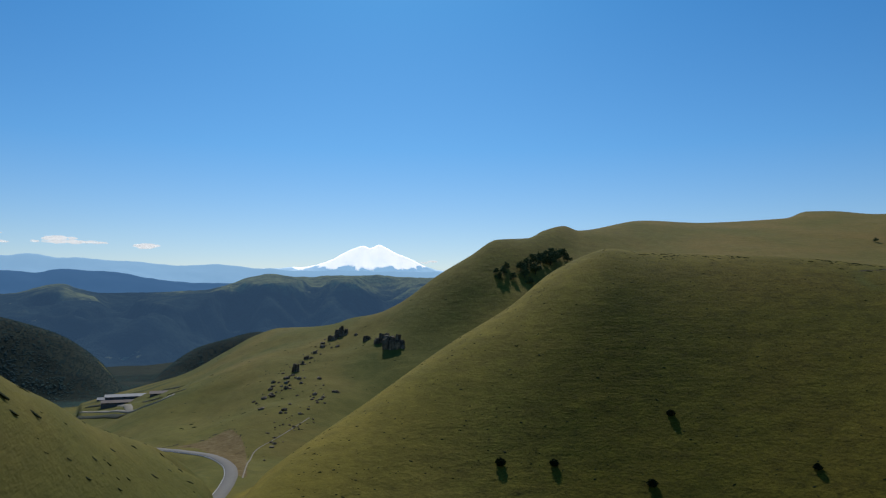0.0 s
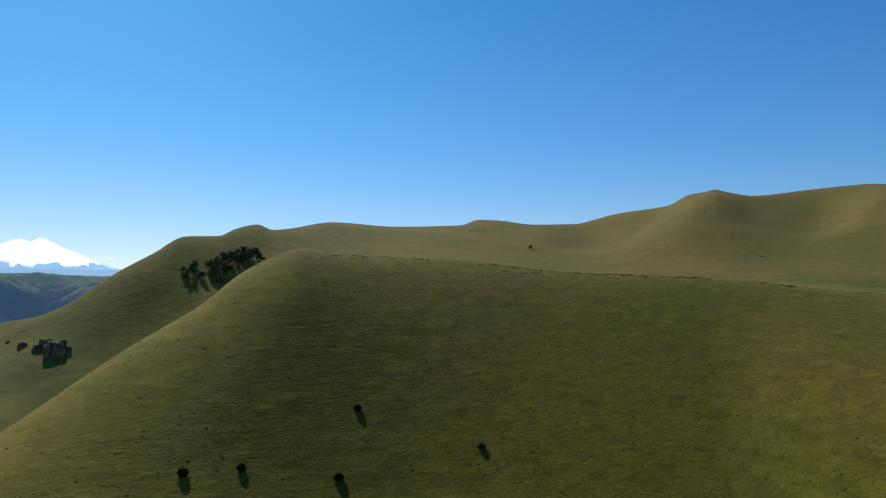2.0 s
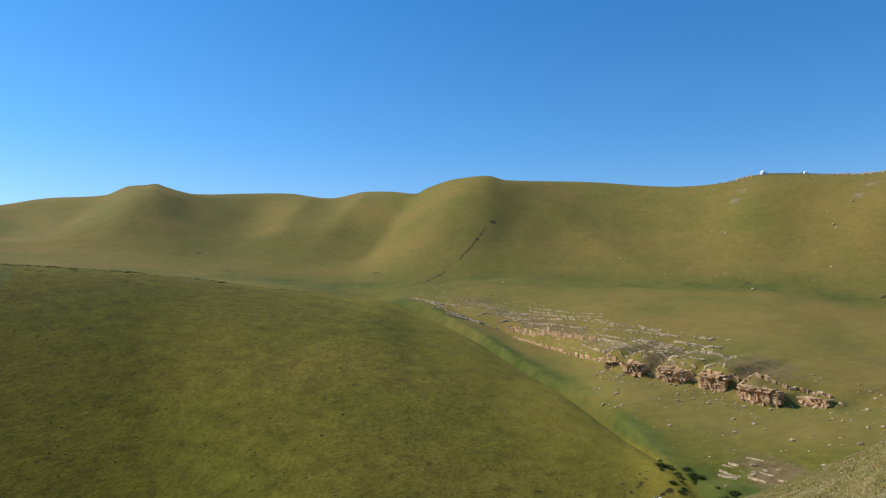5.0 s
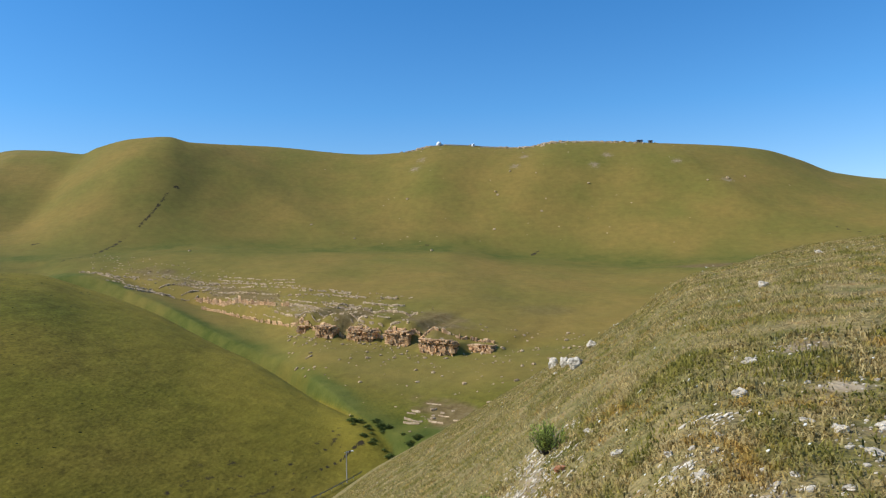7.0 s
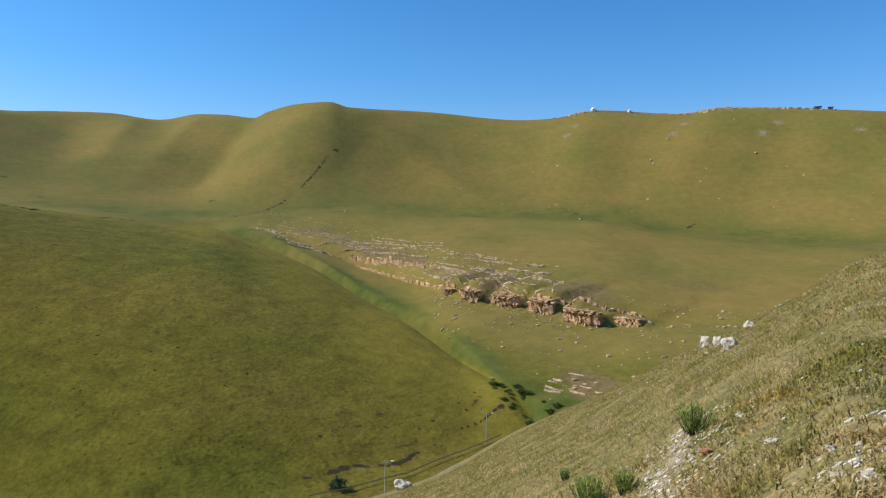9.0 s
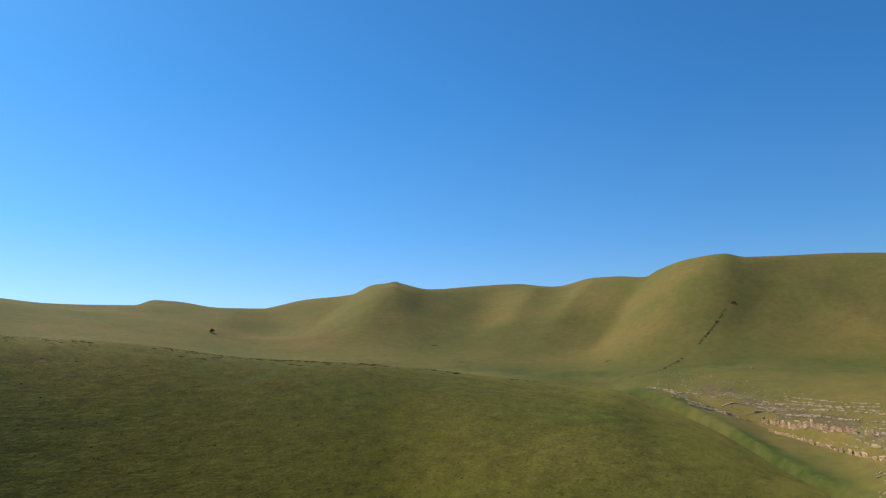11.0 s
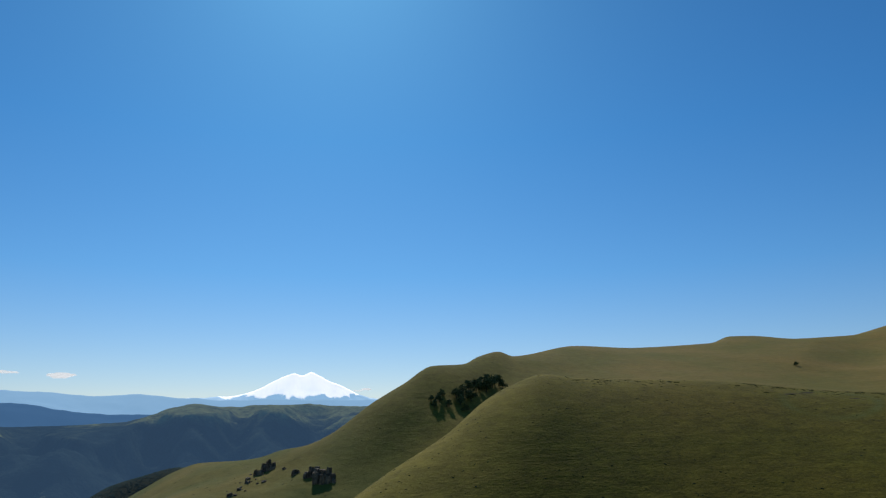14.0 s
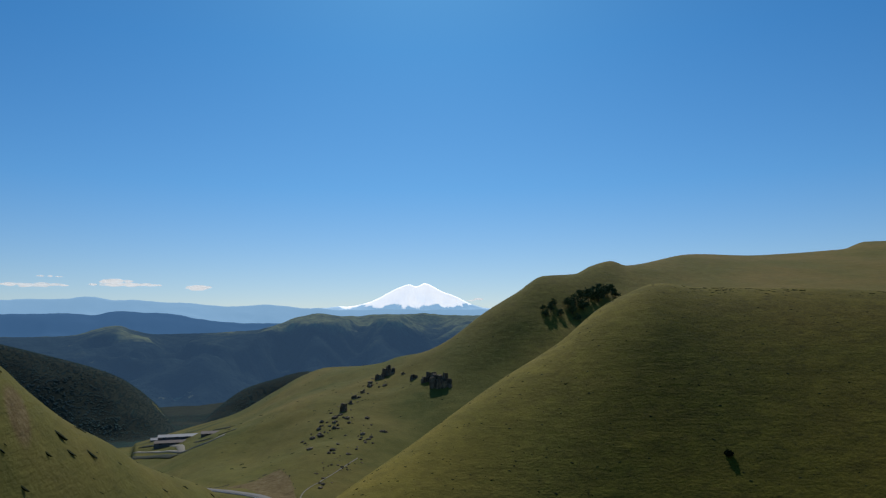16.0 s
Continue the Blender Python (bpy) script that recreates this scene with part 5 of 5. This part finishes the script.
for a0, e0, a1, e1, wide in ((-27.0, -8.75, -23.9, -8.85, 9), (-21.2, -7.15, -19.9, -6.95, 7), (-20.9, -7.5, -19.8, -7.2, 6), (-26.4, -8.1, -25.2, -8.0, 8), (-22.6, -7.95, -21.4, -7.7, 5)):
    ribbon("field_plot", [view_r(a0, e0, 400), view_r((a0 + a1) / 2, (e0 + e1) / 2, 400), view_r(a1, e1, 400)], wide, PLOT, "dark tilled field strip beside the farm", "field", 0.1)


def box(bm, lo, hi):
    made = bmesh.ops.create_cube(bm, size=1.0)["verts"]
    for v in made:
        v.co = Vector([(l + h) / 2 + c * (h - l) for l, h, c in zip(lo, hi, v.co)])
    return made


def barn(length, deep, wall_h, roof_h, roof, label):
    ob = thing("barn", (0, 0, 0), label, "barn", "farm buildings")
    bm = bmesh.new()
    box(bm, (-length / 2, -deep / 2, -3), (length / 2, deep / 2, wall_h))
    part("wall", bm, BARN_WALL, ob)
    bm = bmesh.new()
    prof = [(-deep / 2 - 0.6, wall_h - 0.1), (0, wall_h + roof_h), (deep / 2 + 0.6, wall_h - 0.1), (deep / 2 + 0.6, wall_h + 0.12), (0, wall_h + roof_h + 0.25), (-deep / 2 - 0.6, wall_h + 0.12)]
    ends = [[bm.verts.new((x, y, z)) for y, z in prof] for x in (-length / 2 - 0.5, length / 2 + 0.5)]
    for k in range(6):
        j = (k + 1) % 6
        bm.faces.new((ends[0][k], ends[0][j], ends[1][j], ends[1][k]))
    for e in ends:
        bm.faces.new((e[0], e[1], e[4], e[5]))
        bm.faces.new((e[1], e[2], e[3], e[4]))
    part("roof", bm, roof, ob, "")
    n = max(2, int(length / 8))
    for k in range(n):
        x = -length / 2 + (k + 0.5) * length / n
        bm = bmesh.new()
        box(bm, (x - 1.2, -deep / 2 - 0.06, 1.1), (x + 1.2, -deep / 2 - 0.004, 2.2))
        part("window", bm, OPENING, ob)
    bm = bmesh.new()
    box(bm, (length / 2 + 0.004, -1.6, 0), (length / 2 + 0.08, 1.6, 2.8))
    part("door", bm, OPENING, ob)
    return ob


for a, el, length, deep, roof, label in ((-23.2, -7.55, 44, 9, ROOF, "long low cattle barn with a pale sheet roof"), (-23.9, -7.95, 34, 8, OLD_ROOF, "long dark barn with a rusty roof"),
                                         (-21.6, -7.45, 14, 8, OLD_ROOF, "short dark shed beside the long barn"), (-25.4, -7.7, 9, 7, ROOF, "small shed with a pale roof")):
    ob = barn(length, deep, 1.9, 1.3, roof, label)
    ob.matrix_world = Matrix.Translation(sighted(a, el, 400) - Vector((0, 0, 1.5))) @ Matrix.Rotation(radians(24 - 4), 4, "Z")


def lamp_post():
    ob = thing("street_lamp", (0, 0, 0), "slim grey street lamp beside the valley road", "street lamp", "street lamps of the valley road")
    bm = bmesh.new()
    branch(bm, Vector((0, 0, -0.5)), Vector((0, 0, 8.0)), 0.15, 0.09, 10)
    part("pole", bm, CONCRETE, ob)
    bm = bmesh.new()
    box(bm, (-0.6, -0.05, 7.55), (0.6, 0.05, 7.66))
    part("crossarm", bm, STEEL, ob)
    for x in (-0.5, 0.5):
        bm = bmesh.new()
        branch(bm, Vector((x, 0, 7.66)), Vector((x, 0, 7.86)), 0.05, 0.03, 8)
        part("insulator", bm, GLASS_LAMP, ob, "small white insulator")
    bm = bmesh.new()
    branch(bm, Vector((0, 0, 7.9)), Vector((1.2, -0.3, 8.15)), 0.035, 0.03, 8)
    arm = part("lamp_arm", bm, STEEL, ob)
    bm = bmesh.new()
    for v in blob(bm, (1.5, -0.38, 8.12), (0.42, 0.2, 0.11), 3, 2, 0.0):
        v.co.z = max(v.co.z, 8.06)
    head = part("lamp_head", bm, WHITE_SHELL, ob, "white lamp head", True)
    bm = bmesh.new()
    box(bm, (1.25, -0.5, 8.0), (1.75, -0.26, 8.055))
    part("lens", bm, GLASS_LAMP, head)
    return ob


post = lamp_post()
posts = [(84.4, 184), (76.15, 147), (91.6, 188)]
post.matrix_world = Matrix.Translation(spot(*posts[0])) @ Matrix.Rotation(radians(-84), 4, "Z")
for a, r in posts[1:]:
    copy_thing(post, Matrix.Translation(spot(a, r)) @ Matrix.Rotation(radians(-a), 4, "Z"))


# steel guard rail along the valley road's far edge
rail = thing("guard_rail", spot(79, 162.5), "long weathered steel guard rail beside the valley road", "guard rail")
aa = np.linspace(70, 85.6, 90)
rr = np.interp(aa, (70, 73.5, 78, 82.65, 86.2), (147.5, 151.5, 159.7, 176.3, 191))
zz = shape(aa, rr)[0] + 0.2
pts = [Vector((r * math.sin(radians(a)), r * math.cos(radians(a)), z)) - rail.location for a, r, z in zip(aa, rr, zz)]
bm = bmesh.new()
rows = [[bm.verts.new(p + Vector((-side * 0.05, side * 0.03, h))) for h, side in ((0.45, 1), (0.60, -1), (0.75, 1), (0.76, 1.4), (0.60, -0.2), (0.44, 1.4))] for p in pts]
for q0, q1 in zip(rows, rows[1:]):
    for k in range(6):
        bm.faces.new((q0[k], q0[(k + 1) % 6], q1[(k + 1) % 6], q1[k]))
part("rail", bm, STEEL, rail)
for p in pts[::5]:
    bm = bmesh.new()
    box(bm, p + Vector((0.05, -0.12, -0.6)), p + Vector((0.15, -0.02, 0.72)))
    part("post", bm, STEEL, rail)


def dome(radius, label):
    ob = thing("dome_tent", (0, 0, 0), label, "dome", "white domes on the crest")
    bm = bmesh.new()
    made = bmesh.ops.create_icosphere(bm, subdivisions=3, radius=radius)["verts"]
    bmesh.ops.delete(bm, geom=[v for v in made if v.co.z < -radius * 0.35], context="VERTS")
    for v in bm.verts:
        v.co.z += radius * 0.35
    part("shell", bm, WHITE_SHELL, ob)
    bm = bmesh.new()
    branch(bm, Vector((0, 0, -1.5)), Vector((0, 0, 0.35)), radius * 1.02, radius * 1.02, 28)
    part("base_ring", bm, CONCRETE, ob)
    bm = bmesh.new()
    box(bm, (-0.6, -radius * 1.02, 0.35), (0.6, -radius * 0.9, 2.3))
    part("door", bm, STEEL, ob)
    return ob


for a, size, label in ((92.42, 3.4, "white dome tent on the grassy crest"), (95.2, 2.4, "smaller white dome tent on the crest")):
    ob = dome(size, label)
    ob.matrix_world = Matrix.Translation(spot(a, float(SKY_R(np.array([a]))[0]) - 4, 0.1)) @ Matrix.Rotation(radians(-a), 4, "Z")

for a, w, label in ((108.3, 7, "low dark stone hut on the crest"), (109.1, 5, "small dark hut on the crest")):
    ob = thing("hut", spot(a, float(SKY_R(np.array([a]))[0]) - 3), label, "hut", "huts on the crest", radians(-a))
    bm = bmesh.new()
    box(bm, (-w / 2, -2.5, -1.5), (w / 2, 2.5, 2.2))
    part("wall", bm, BARN_WALL, ob)
    bm = bmesh.new()
    for v in box(bm, (-w / 2 - 0.4, -3, 2.2), (w / 2 + 0.4, 3, 2.5)):
        v.co.z += 0.9 - 0.3 * abs(v.co.y)
    part("roof", bm, OLD_ROOF, ob)
    bm = bmesh.new()
    box(bm, (-0.5, -2.58, 0), (0.5, -2.504, 1.9))
    part("door", bm, OPENING, ob)

# ---- the slope at the camera's feet ----
def grass_stuff():
    n = Nodes("dry_meadow_grass", 0.85)
    n.bsdf.inputs["Specular IOR Level"].default_value = 0.2
    straw = n.mix(n.island(), (0.17, 0.118, 0.036), (0.86, 0.68, 0.32))
    green = n.mix(n.island(), (0.098, 0.104, 0.016), (0.44, 0.385, 0.09))
    rust = n.mix(n.island(), (0.20, 0.11, 0.022), (0.80, 0.52, 0.13))
    c = n.mix(n.ramp(n.noise(0.8, 4, 0.7), (0.44, 0.0), (0.58, 1.0)), green, straw)
    c = n.mix(n.ramp(n.noise(0.5, 3, 0.6), (0.56, 0.0), (0.66, 0.8)), c, rust)
    n.colour(c)
    up = n.tree.nodes.new("ShaderNodeCombineXYZ")
    up.inputs[0].default_value, up.inputs[1].default_value, up.inputs[2].default_value = 0.15, 0.1, 1.0
    own = n.tree.nodes.new("ShaderNodeNewGeometry").outputs["Normal"]
    n.link(n.mix(0.9, own, up.outputs[0]), n.bsdf.inputs["Normal"])
    glow = n.tree.nodes.new("ShaderNodeBsdfTranslucent")
    n.link(c, glow.inputs["Color"])
    both = n.tree.nodes.new("ShaderNodeMixShader")
    both.inputs[0].default_value = 0.5
    n.link(n.bsdf.outputs[0], both.inputs[1])
    n.link(glow.outputs[0], both.inputs[2])
    n.link(both.outputs[0], n.tree.nodes["Material Output"].inputs["Surface"])
    return n.mat


GRASS = grass_stuff()


def blades(name, label, count, seed, a0, a1, r0, r1, power, high, material, sparse=None):
    """Bent grass blades as one mesh of kind stuff, thinning out with distance."""
    gen = np.random.default_rng(seed)
    tufts = count // 7
    u = gen.random(tufts)
    r = (r0**power + u * (r1**power - r0**power)) ** (1 / power)
    a = gen.uniform(a0, a1, tufts)
    r, a = np.repeat(r, 7), np.repeat(a, 7)
    x = r * np.sin(np.radians(a)) + gen.normal(0, 0.035 + 0.004 * r, len(r))
    y = r * np.cos(np.radians(a)) + gen.normal(0, 0.035 + 0.004 * r, len(r))
    a, r = np.degrees(np.arctan2(x, y)), np.hypot(x, y)
    keep = np.ones(len(r), bool) if sparse is None else sparse(x, y, a, r, gen)
    x, y, a, r = x[keep], y[keep], a[keep], r[keep]
    z = shape(a, r)[0]
    n = len(r)
    h = high * gen.uniform(0.35, 1.15, n) * (1 + 0.5 * lattice(x / 0.9, y / 0.9, 5)) * (1 + r / 120)
    w = (0.0026 + 0.00052 * r) * gen.uniform(0.7, 1.5, n)
    turn = gen.uniform(0, 2 * np.pi, n)
    lean = gen.uniform(0.5, 1.9, n)
    way = np.stack([np.cos(turn), np.sin(turn), np.zeros(n)], 1)
    side = np.stack([-np.sin(turn), np.cos(turn), np.zeros(n)], 1)
    up = np.array([0, 0, 1.0])
    root = np.stack([x, y, z - 0.01], 1)
    hh, ww, ll = h[:, None], w[:, None], lean[:, None]
    mid = root + up * hh * 0.6 + way * hh * ll * 0.25
    tip = root + up * hh * (1 - 0.36 * ll) + way * hh * ll * 0.8
    co = np.stack([root - side * ww, root + side * ww, mid + side * ww * 0.8, mid - side * ww * 0.8, tip], 1).reshape(-1, 3)
    base = np.arange(n) * 5
    close = r < 9
    b, c = base[close], base[~close]
    quads = np.stack([b, b + 1, b + 2, b + 3], 1)
    tris = np.concatenate([np.stack([b + 3, b + 2, b + 4], 1), np.stack([c, c + 1, c + 4], 1)])
    me = bpy.data.meshes.new(name)
    me.vertices.add(len(co))
    me.vertices.foreach_set("co", co.ravel())
    loops = np.concatenate([quads.ravel(), tris.ravel()])
    me.loops.add(len(loops))
    me.loops.foreach_set("vertex_index", loops)
    starts = np.concatenate([np.arange(len(quads)) * 4, len(quads) * 4 + np.arange(len(tris)) * 3])
    me.polygons.add(len(starts))
    me.polygons.foreach_set("loop_start", starts)
    me.update(calc_edges=True)
    me.materials.append(material)
    return tagged(new(name, me), label, "grass", "", "stuff")


def bare(x, y, a, r, gen):
    """Grass thins out on the stony path and in stony spots."""
    stony = land(a, r)[3]
    spots_ = fractal(x, y, 1.1, 3, 301)
    return (gen.random(len(r)) > 0.85 * stony) & (gen.random(len(r)) > 0.75 * np.clip((spots_ - 0.35) * 4, 0, 1) * (r < 14))


blades("meadow_grass", "dry olive and straw coloured mountain grass on the slope", 560000, 3, 70, 130, 2.6, 62, 0.85, 0.080, GRASS, bare)


STALK = leaf_stuff("straw_stalks", (0.36, 0.28, 0.12), (0.56, 0.46, 0.24))
blades("seed_stalks", "sparse pale seed stalks standing over the grass", 4200, 8, 72, 129, 3.4, 55, 1.1, 0.10, STALK, bare)


def flower_place(rng):
    return rng.uniform(80, 128), 3 + 35 * rng.random() ** 1.3


PETALS = leaf_stuff("pale_petals", (0.60, 0.52, 0.22), (0.85, 0.84, 0.78))
strew("wild_flowers", "small pale yellow and white flower heads in the grass", PETALS, 260, 22, flower_place, 0.006, 0.009, (0.5, 0.7), 1.0, (0.9, 1.1), 7.0, 0.0005, "flowers")


def seen(a, el):
    """The place on the own slope under a line of sight."""
    r = np.geomspace(2, 130, 700)
    z = shape(np.full(700, float(a)), r)[0]
    hit = np.nonzero(z >= r * math.tan(radians(el)))[0]
    return spot(a, r[hit[0]] if len(hit) else 45.0)


for k, (a, el, w, tall) in enumerate(((101.1, -9.2, 0.95, 1.5), (102.05, -9.1, 0.72, 1.4), (102.95, -9.15, 0.95, 0.9), (104.3, -7.55, 0.8, 0.8), (105.99, -15.7, 0.17, 0.5), (103.8, -14.1, 0.15, 0.6),
                                      (109.84, -15.6, 0.10, 0.7), (117.2, -19.8, 0.22, 0.28), (121.7, -13.0, 0.16, 0.5), (112.3, -17.1, 0.15, 0.5), (115.1, -11.0, 0.20, 0.6), (77.5, -21.0, 2.6, 0.6),
                                      (115.5, -20.9, 0.14, 0.4), (119.4, -12.5, 0.16, 0.35), (123.6, -14.2, 0.16, 0.4), (122.1, -16.8, 0.12, 0.4), (110.05, -17.3, 0.09, 0.5), (120.5, -0.5, 0.55, 0.5),
                                      (116.8, -2.9, 0.5, 0.6), (115.85, -8.6, 0.2, 0.6), (106.3, -5.8, 0.45, 0.5), (125.2, 0.6, 1.5, 0.45), (121.4, -12.9, 0.13, 0.5), (124.2, -12.4, 0.16, 0.4), (111.8, -17.3, 0.09, 0.5),
                                      (101.4, -9.7, 0.45, 0.5), (99.0, -21.6, 0.12, 0.4), (113.5, -14.0, 0.12, 0.4), (118.6, -16.2, 0.10, 0.4), (125.5, -18.2, 0.14, 0.4))):
    bm = bmesh.new()
    rng = random.Random(900 + k)
    w = w * 0.62 if 0.4 < w < 2 else w
    blob(bm, (0, 0, tall * w * 0.22), (w * 0.33, w * 0.26, w * tall * 0.33), rng.random() * 60, 3, 0.5, 1.7)
    for v in bm.verts:
        v.co += Vector([noise.noise(v.co * (5 / w) + Vector((k, 0, c))) * w * 0.05 for c in range(3)])
    ob = part("stone", bm, WHITE_STONE, None, "white weathered limestone lying in the dry grass" if w < 0.5 else "large white limestone block on the slope")
    ob.matrix_world = Matrix.Translation(seen(a, el)) @ Matrix.Rotation(rng.uniform(-0.4, 0.4) + radians(-a), 4, "Z") @ Matrix.Rotation(rng.uniform(-0.45, 0.45), 4, "Y")
    tagged(ob, "", "stone", "white stones on the slope")


RUSTY_STONE = stone_stuff("rusty_stone", (0.22, 0.09, 0.04), (0.42, 0.19, 0.09), (0.55, 0.30, 0.16), 0.12, 1.2, 0.01)
bm = bmesh.new()
blob(bm, (0, 0, 0.02), (0.075, 0.05, 0.035), 12.0, 3, 0.45, 1.8)
ob = part("stone", bm, RUSTY_STONE, None, "rust red stone beside the stony path")
ob.matrix_world = Matrix.Translation(seen(101.6, -17.0)) @ Matrix.Rotation(radians(-70), 4, "Z")
tagged(ob, "", "stone")


def path_place(rng):
    u = rng.random()
    if rng.random() < 0.84:
        r = 3.4 + 6.5 * u ** 1.3
        return float(PATH_A(np.array([r]))[0]) + rng.gauss(0, 2.3), r
    pa, pr, ps = rng.choice(STONY)
    x, y = pr * math.sin(radians(pa)) + rng.gauss(0, ps * 0.7), pr * math.cos(radians(pa)) + rng.gauss(0, ps * 0.7)
    return math.degrees(math.atan2(x, y)), math.hypot(x, y)


strew("path_stones", "white limestone chips on the stony path", WHITE_STONE, 2600, 31, path_place, 0.005, 0.021)
strew("path_slabs", "flat white limestone pieces along the stony path", WHITE_STONE, 90, 32,
      lambda rng: (rng.gauss(96.4, 1.5), rng.uniform(3.3, 4.6)) if rng.random() < 0.7 else (rng.gauss(98.5, 1.2), rng.uniform(4.6, 8)), 0.02, 0.05, (0.25, 0.5), 1.5)


def sprig_stuff():
    n = Nodes("sprig_leaves", 0.9)
    n.bsdf.inputs["Specular IOR Level"].default_value = 0.05
    c = n.mix(n.island(), (0.21, 0.28, 0.05), (0.58, 0.64, 0.16))
    n.colour(c)
    glow = n.tree.nodes.new("ShaderNodeBsdfTranslucent")
    n.link(c, glow.inputs["Color"])
    both = n.tree.nodes.new("ShaderNodeMixShader")
    both.inputs[0].default_value = 0.4
    n.link(n.bsdf.outputs[0], both.inputs[1])
    n.link(glow.outputs[0], both.inputs[2])
    n.link(both.outputs[0], n.tree.nodes["Material Output"].inputs["Surface"])
    return n.mat


SPRIG = sprig_stuff()


def sprig_bush(name, label, p, wide, tall, count, seed):
    """A low clump of upright leafy stems."""
    rng = random.Random(seed)
    ob = thing(name, p, label, "bush", "green plants on the slope")
    stems, leaves = bmesh.new(), bmesh.new()
    for k in range(count):
        ang, out = rng.uniform(0, 6.28), wide * 0.5 * rng.random() ** 0.6
        root = Vector((math.cos(ang) * out * 0.4, math.sin(ang) * out * 0.4, -0.02))
        tip = Vector((math.cos(ang) * out, math.sin(ang) * out, tall * rng.uniform(0.6, 1.05) * (1.1 - 0.5 * out / wide)))
        branch(stems, root, tip, 0.005, 0.002, 4)
        for j in range(16):
            u = rng.uniform(0.15, 1.0)
            p = root.lerp(tip, u)
            out = (tip - root).normalized() + Vector((rng.gauss(0, 0.5), rng.gauss(0, 0.5), rng.uniform(0, 0.5)))
            out = out.normalized() * rng.uniform(0.035, 0.075) * tall / 0.4
            side = out.cross(Vector((rng.gauss(0, 1), rng.gauss(0, 1), 0.3))).normalized() * 0.006
            leaves.faces.new([leaves.verts.new(q) for q in (p, p + out * 0.5 + side, p + out, p + out * 0.5 - side)])
    part("stem_clump", stems, BARK, ob)
    part("foliage", leaves, SPRIG, ob)
    return ob


sprig_bush("green_bush", "bushy green herb beside the stony path", seen(100.7, -15.6), 0.50, 0.34, 90, 41)
sprig_bush("green_plant", "tall leafy green herb clump in the grass", seen(92.7, -21.6), 0.46, 0.34, 80, 42)
sprig_bush("green_plant", "leafy green herb clump beside the stony path", seen(95.5, -20.5), 0.26, 0.24, 70, 43)
sprig_bush("green_plant", "small leafy green herb in the grass", seen(90.8, -19.9), 0.22, 0.2, 40, 44)
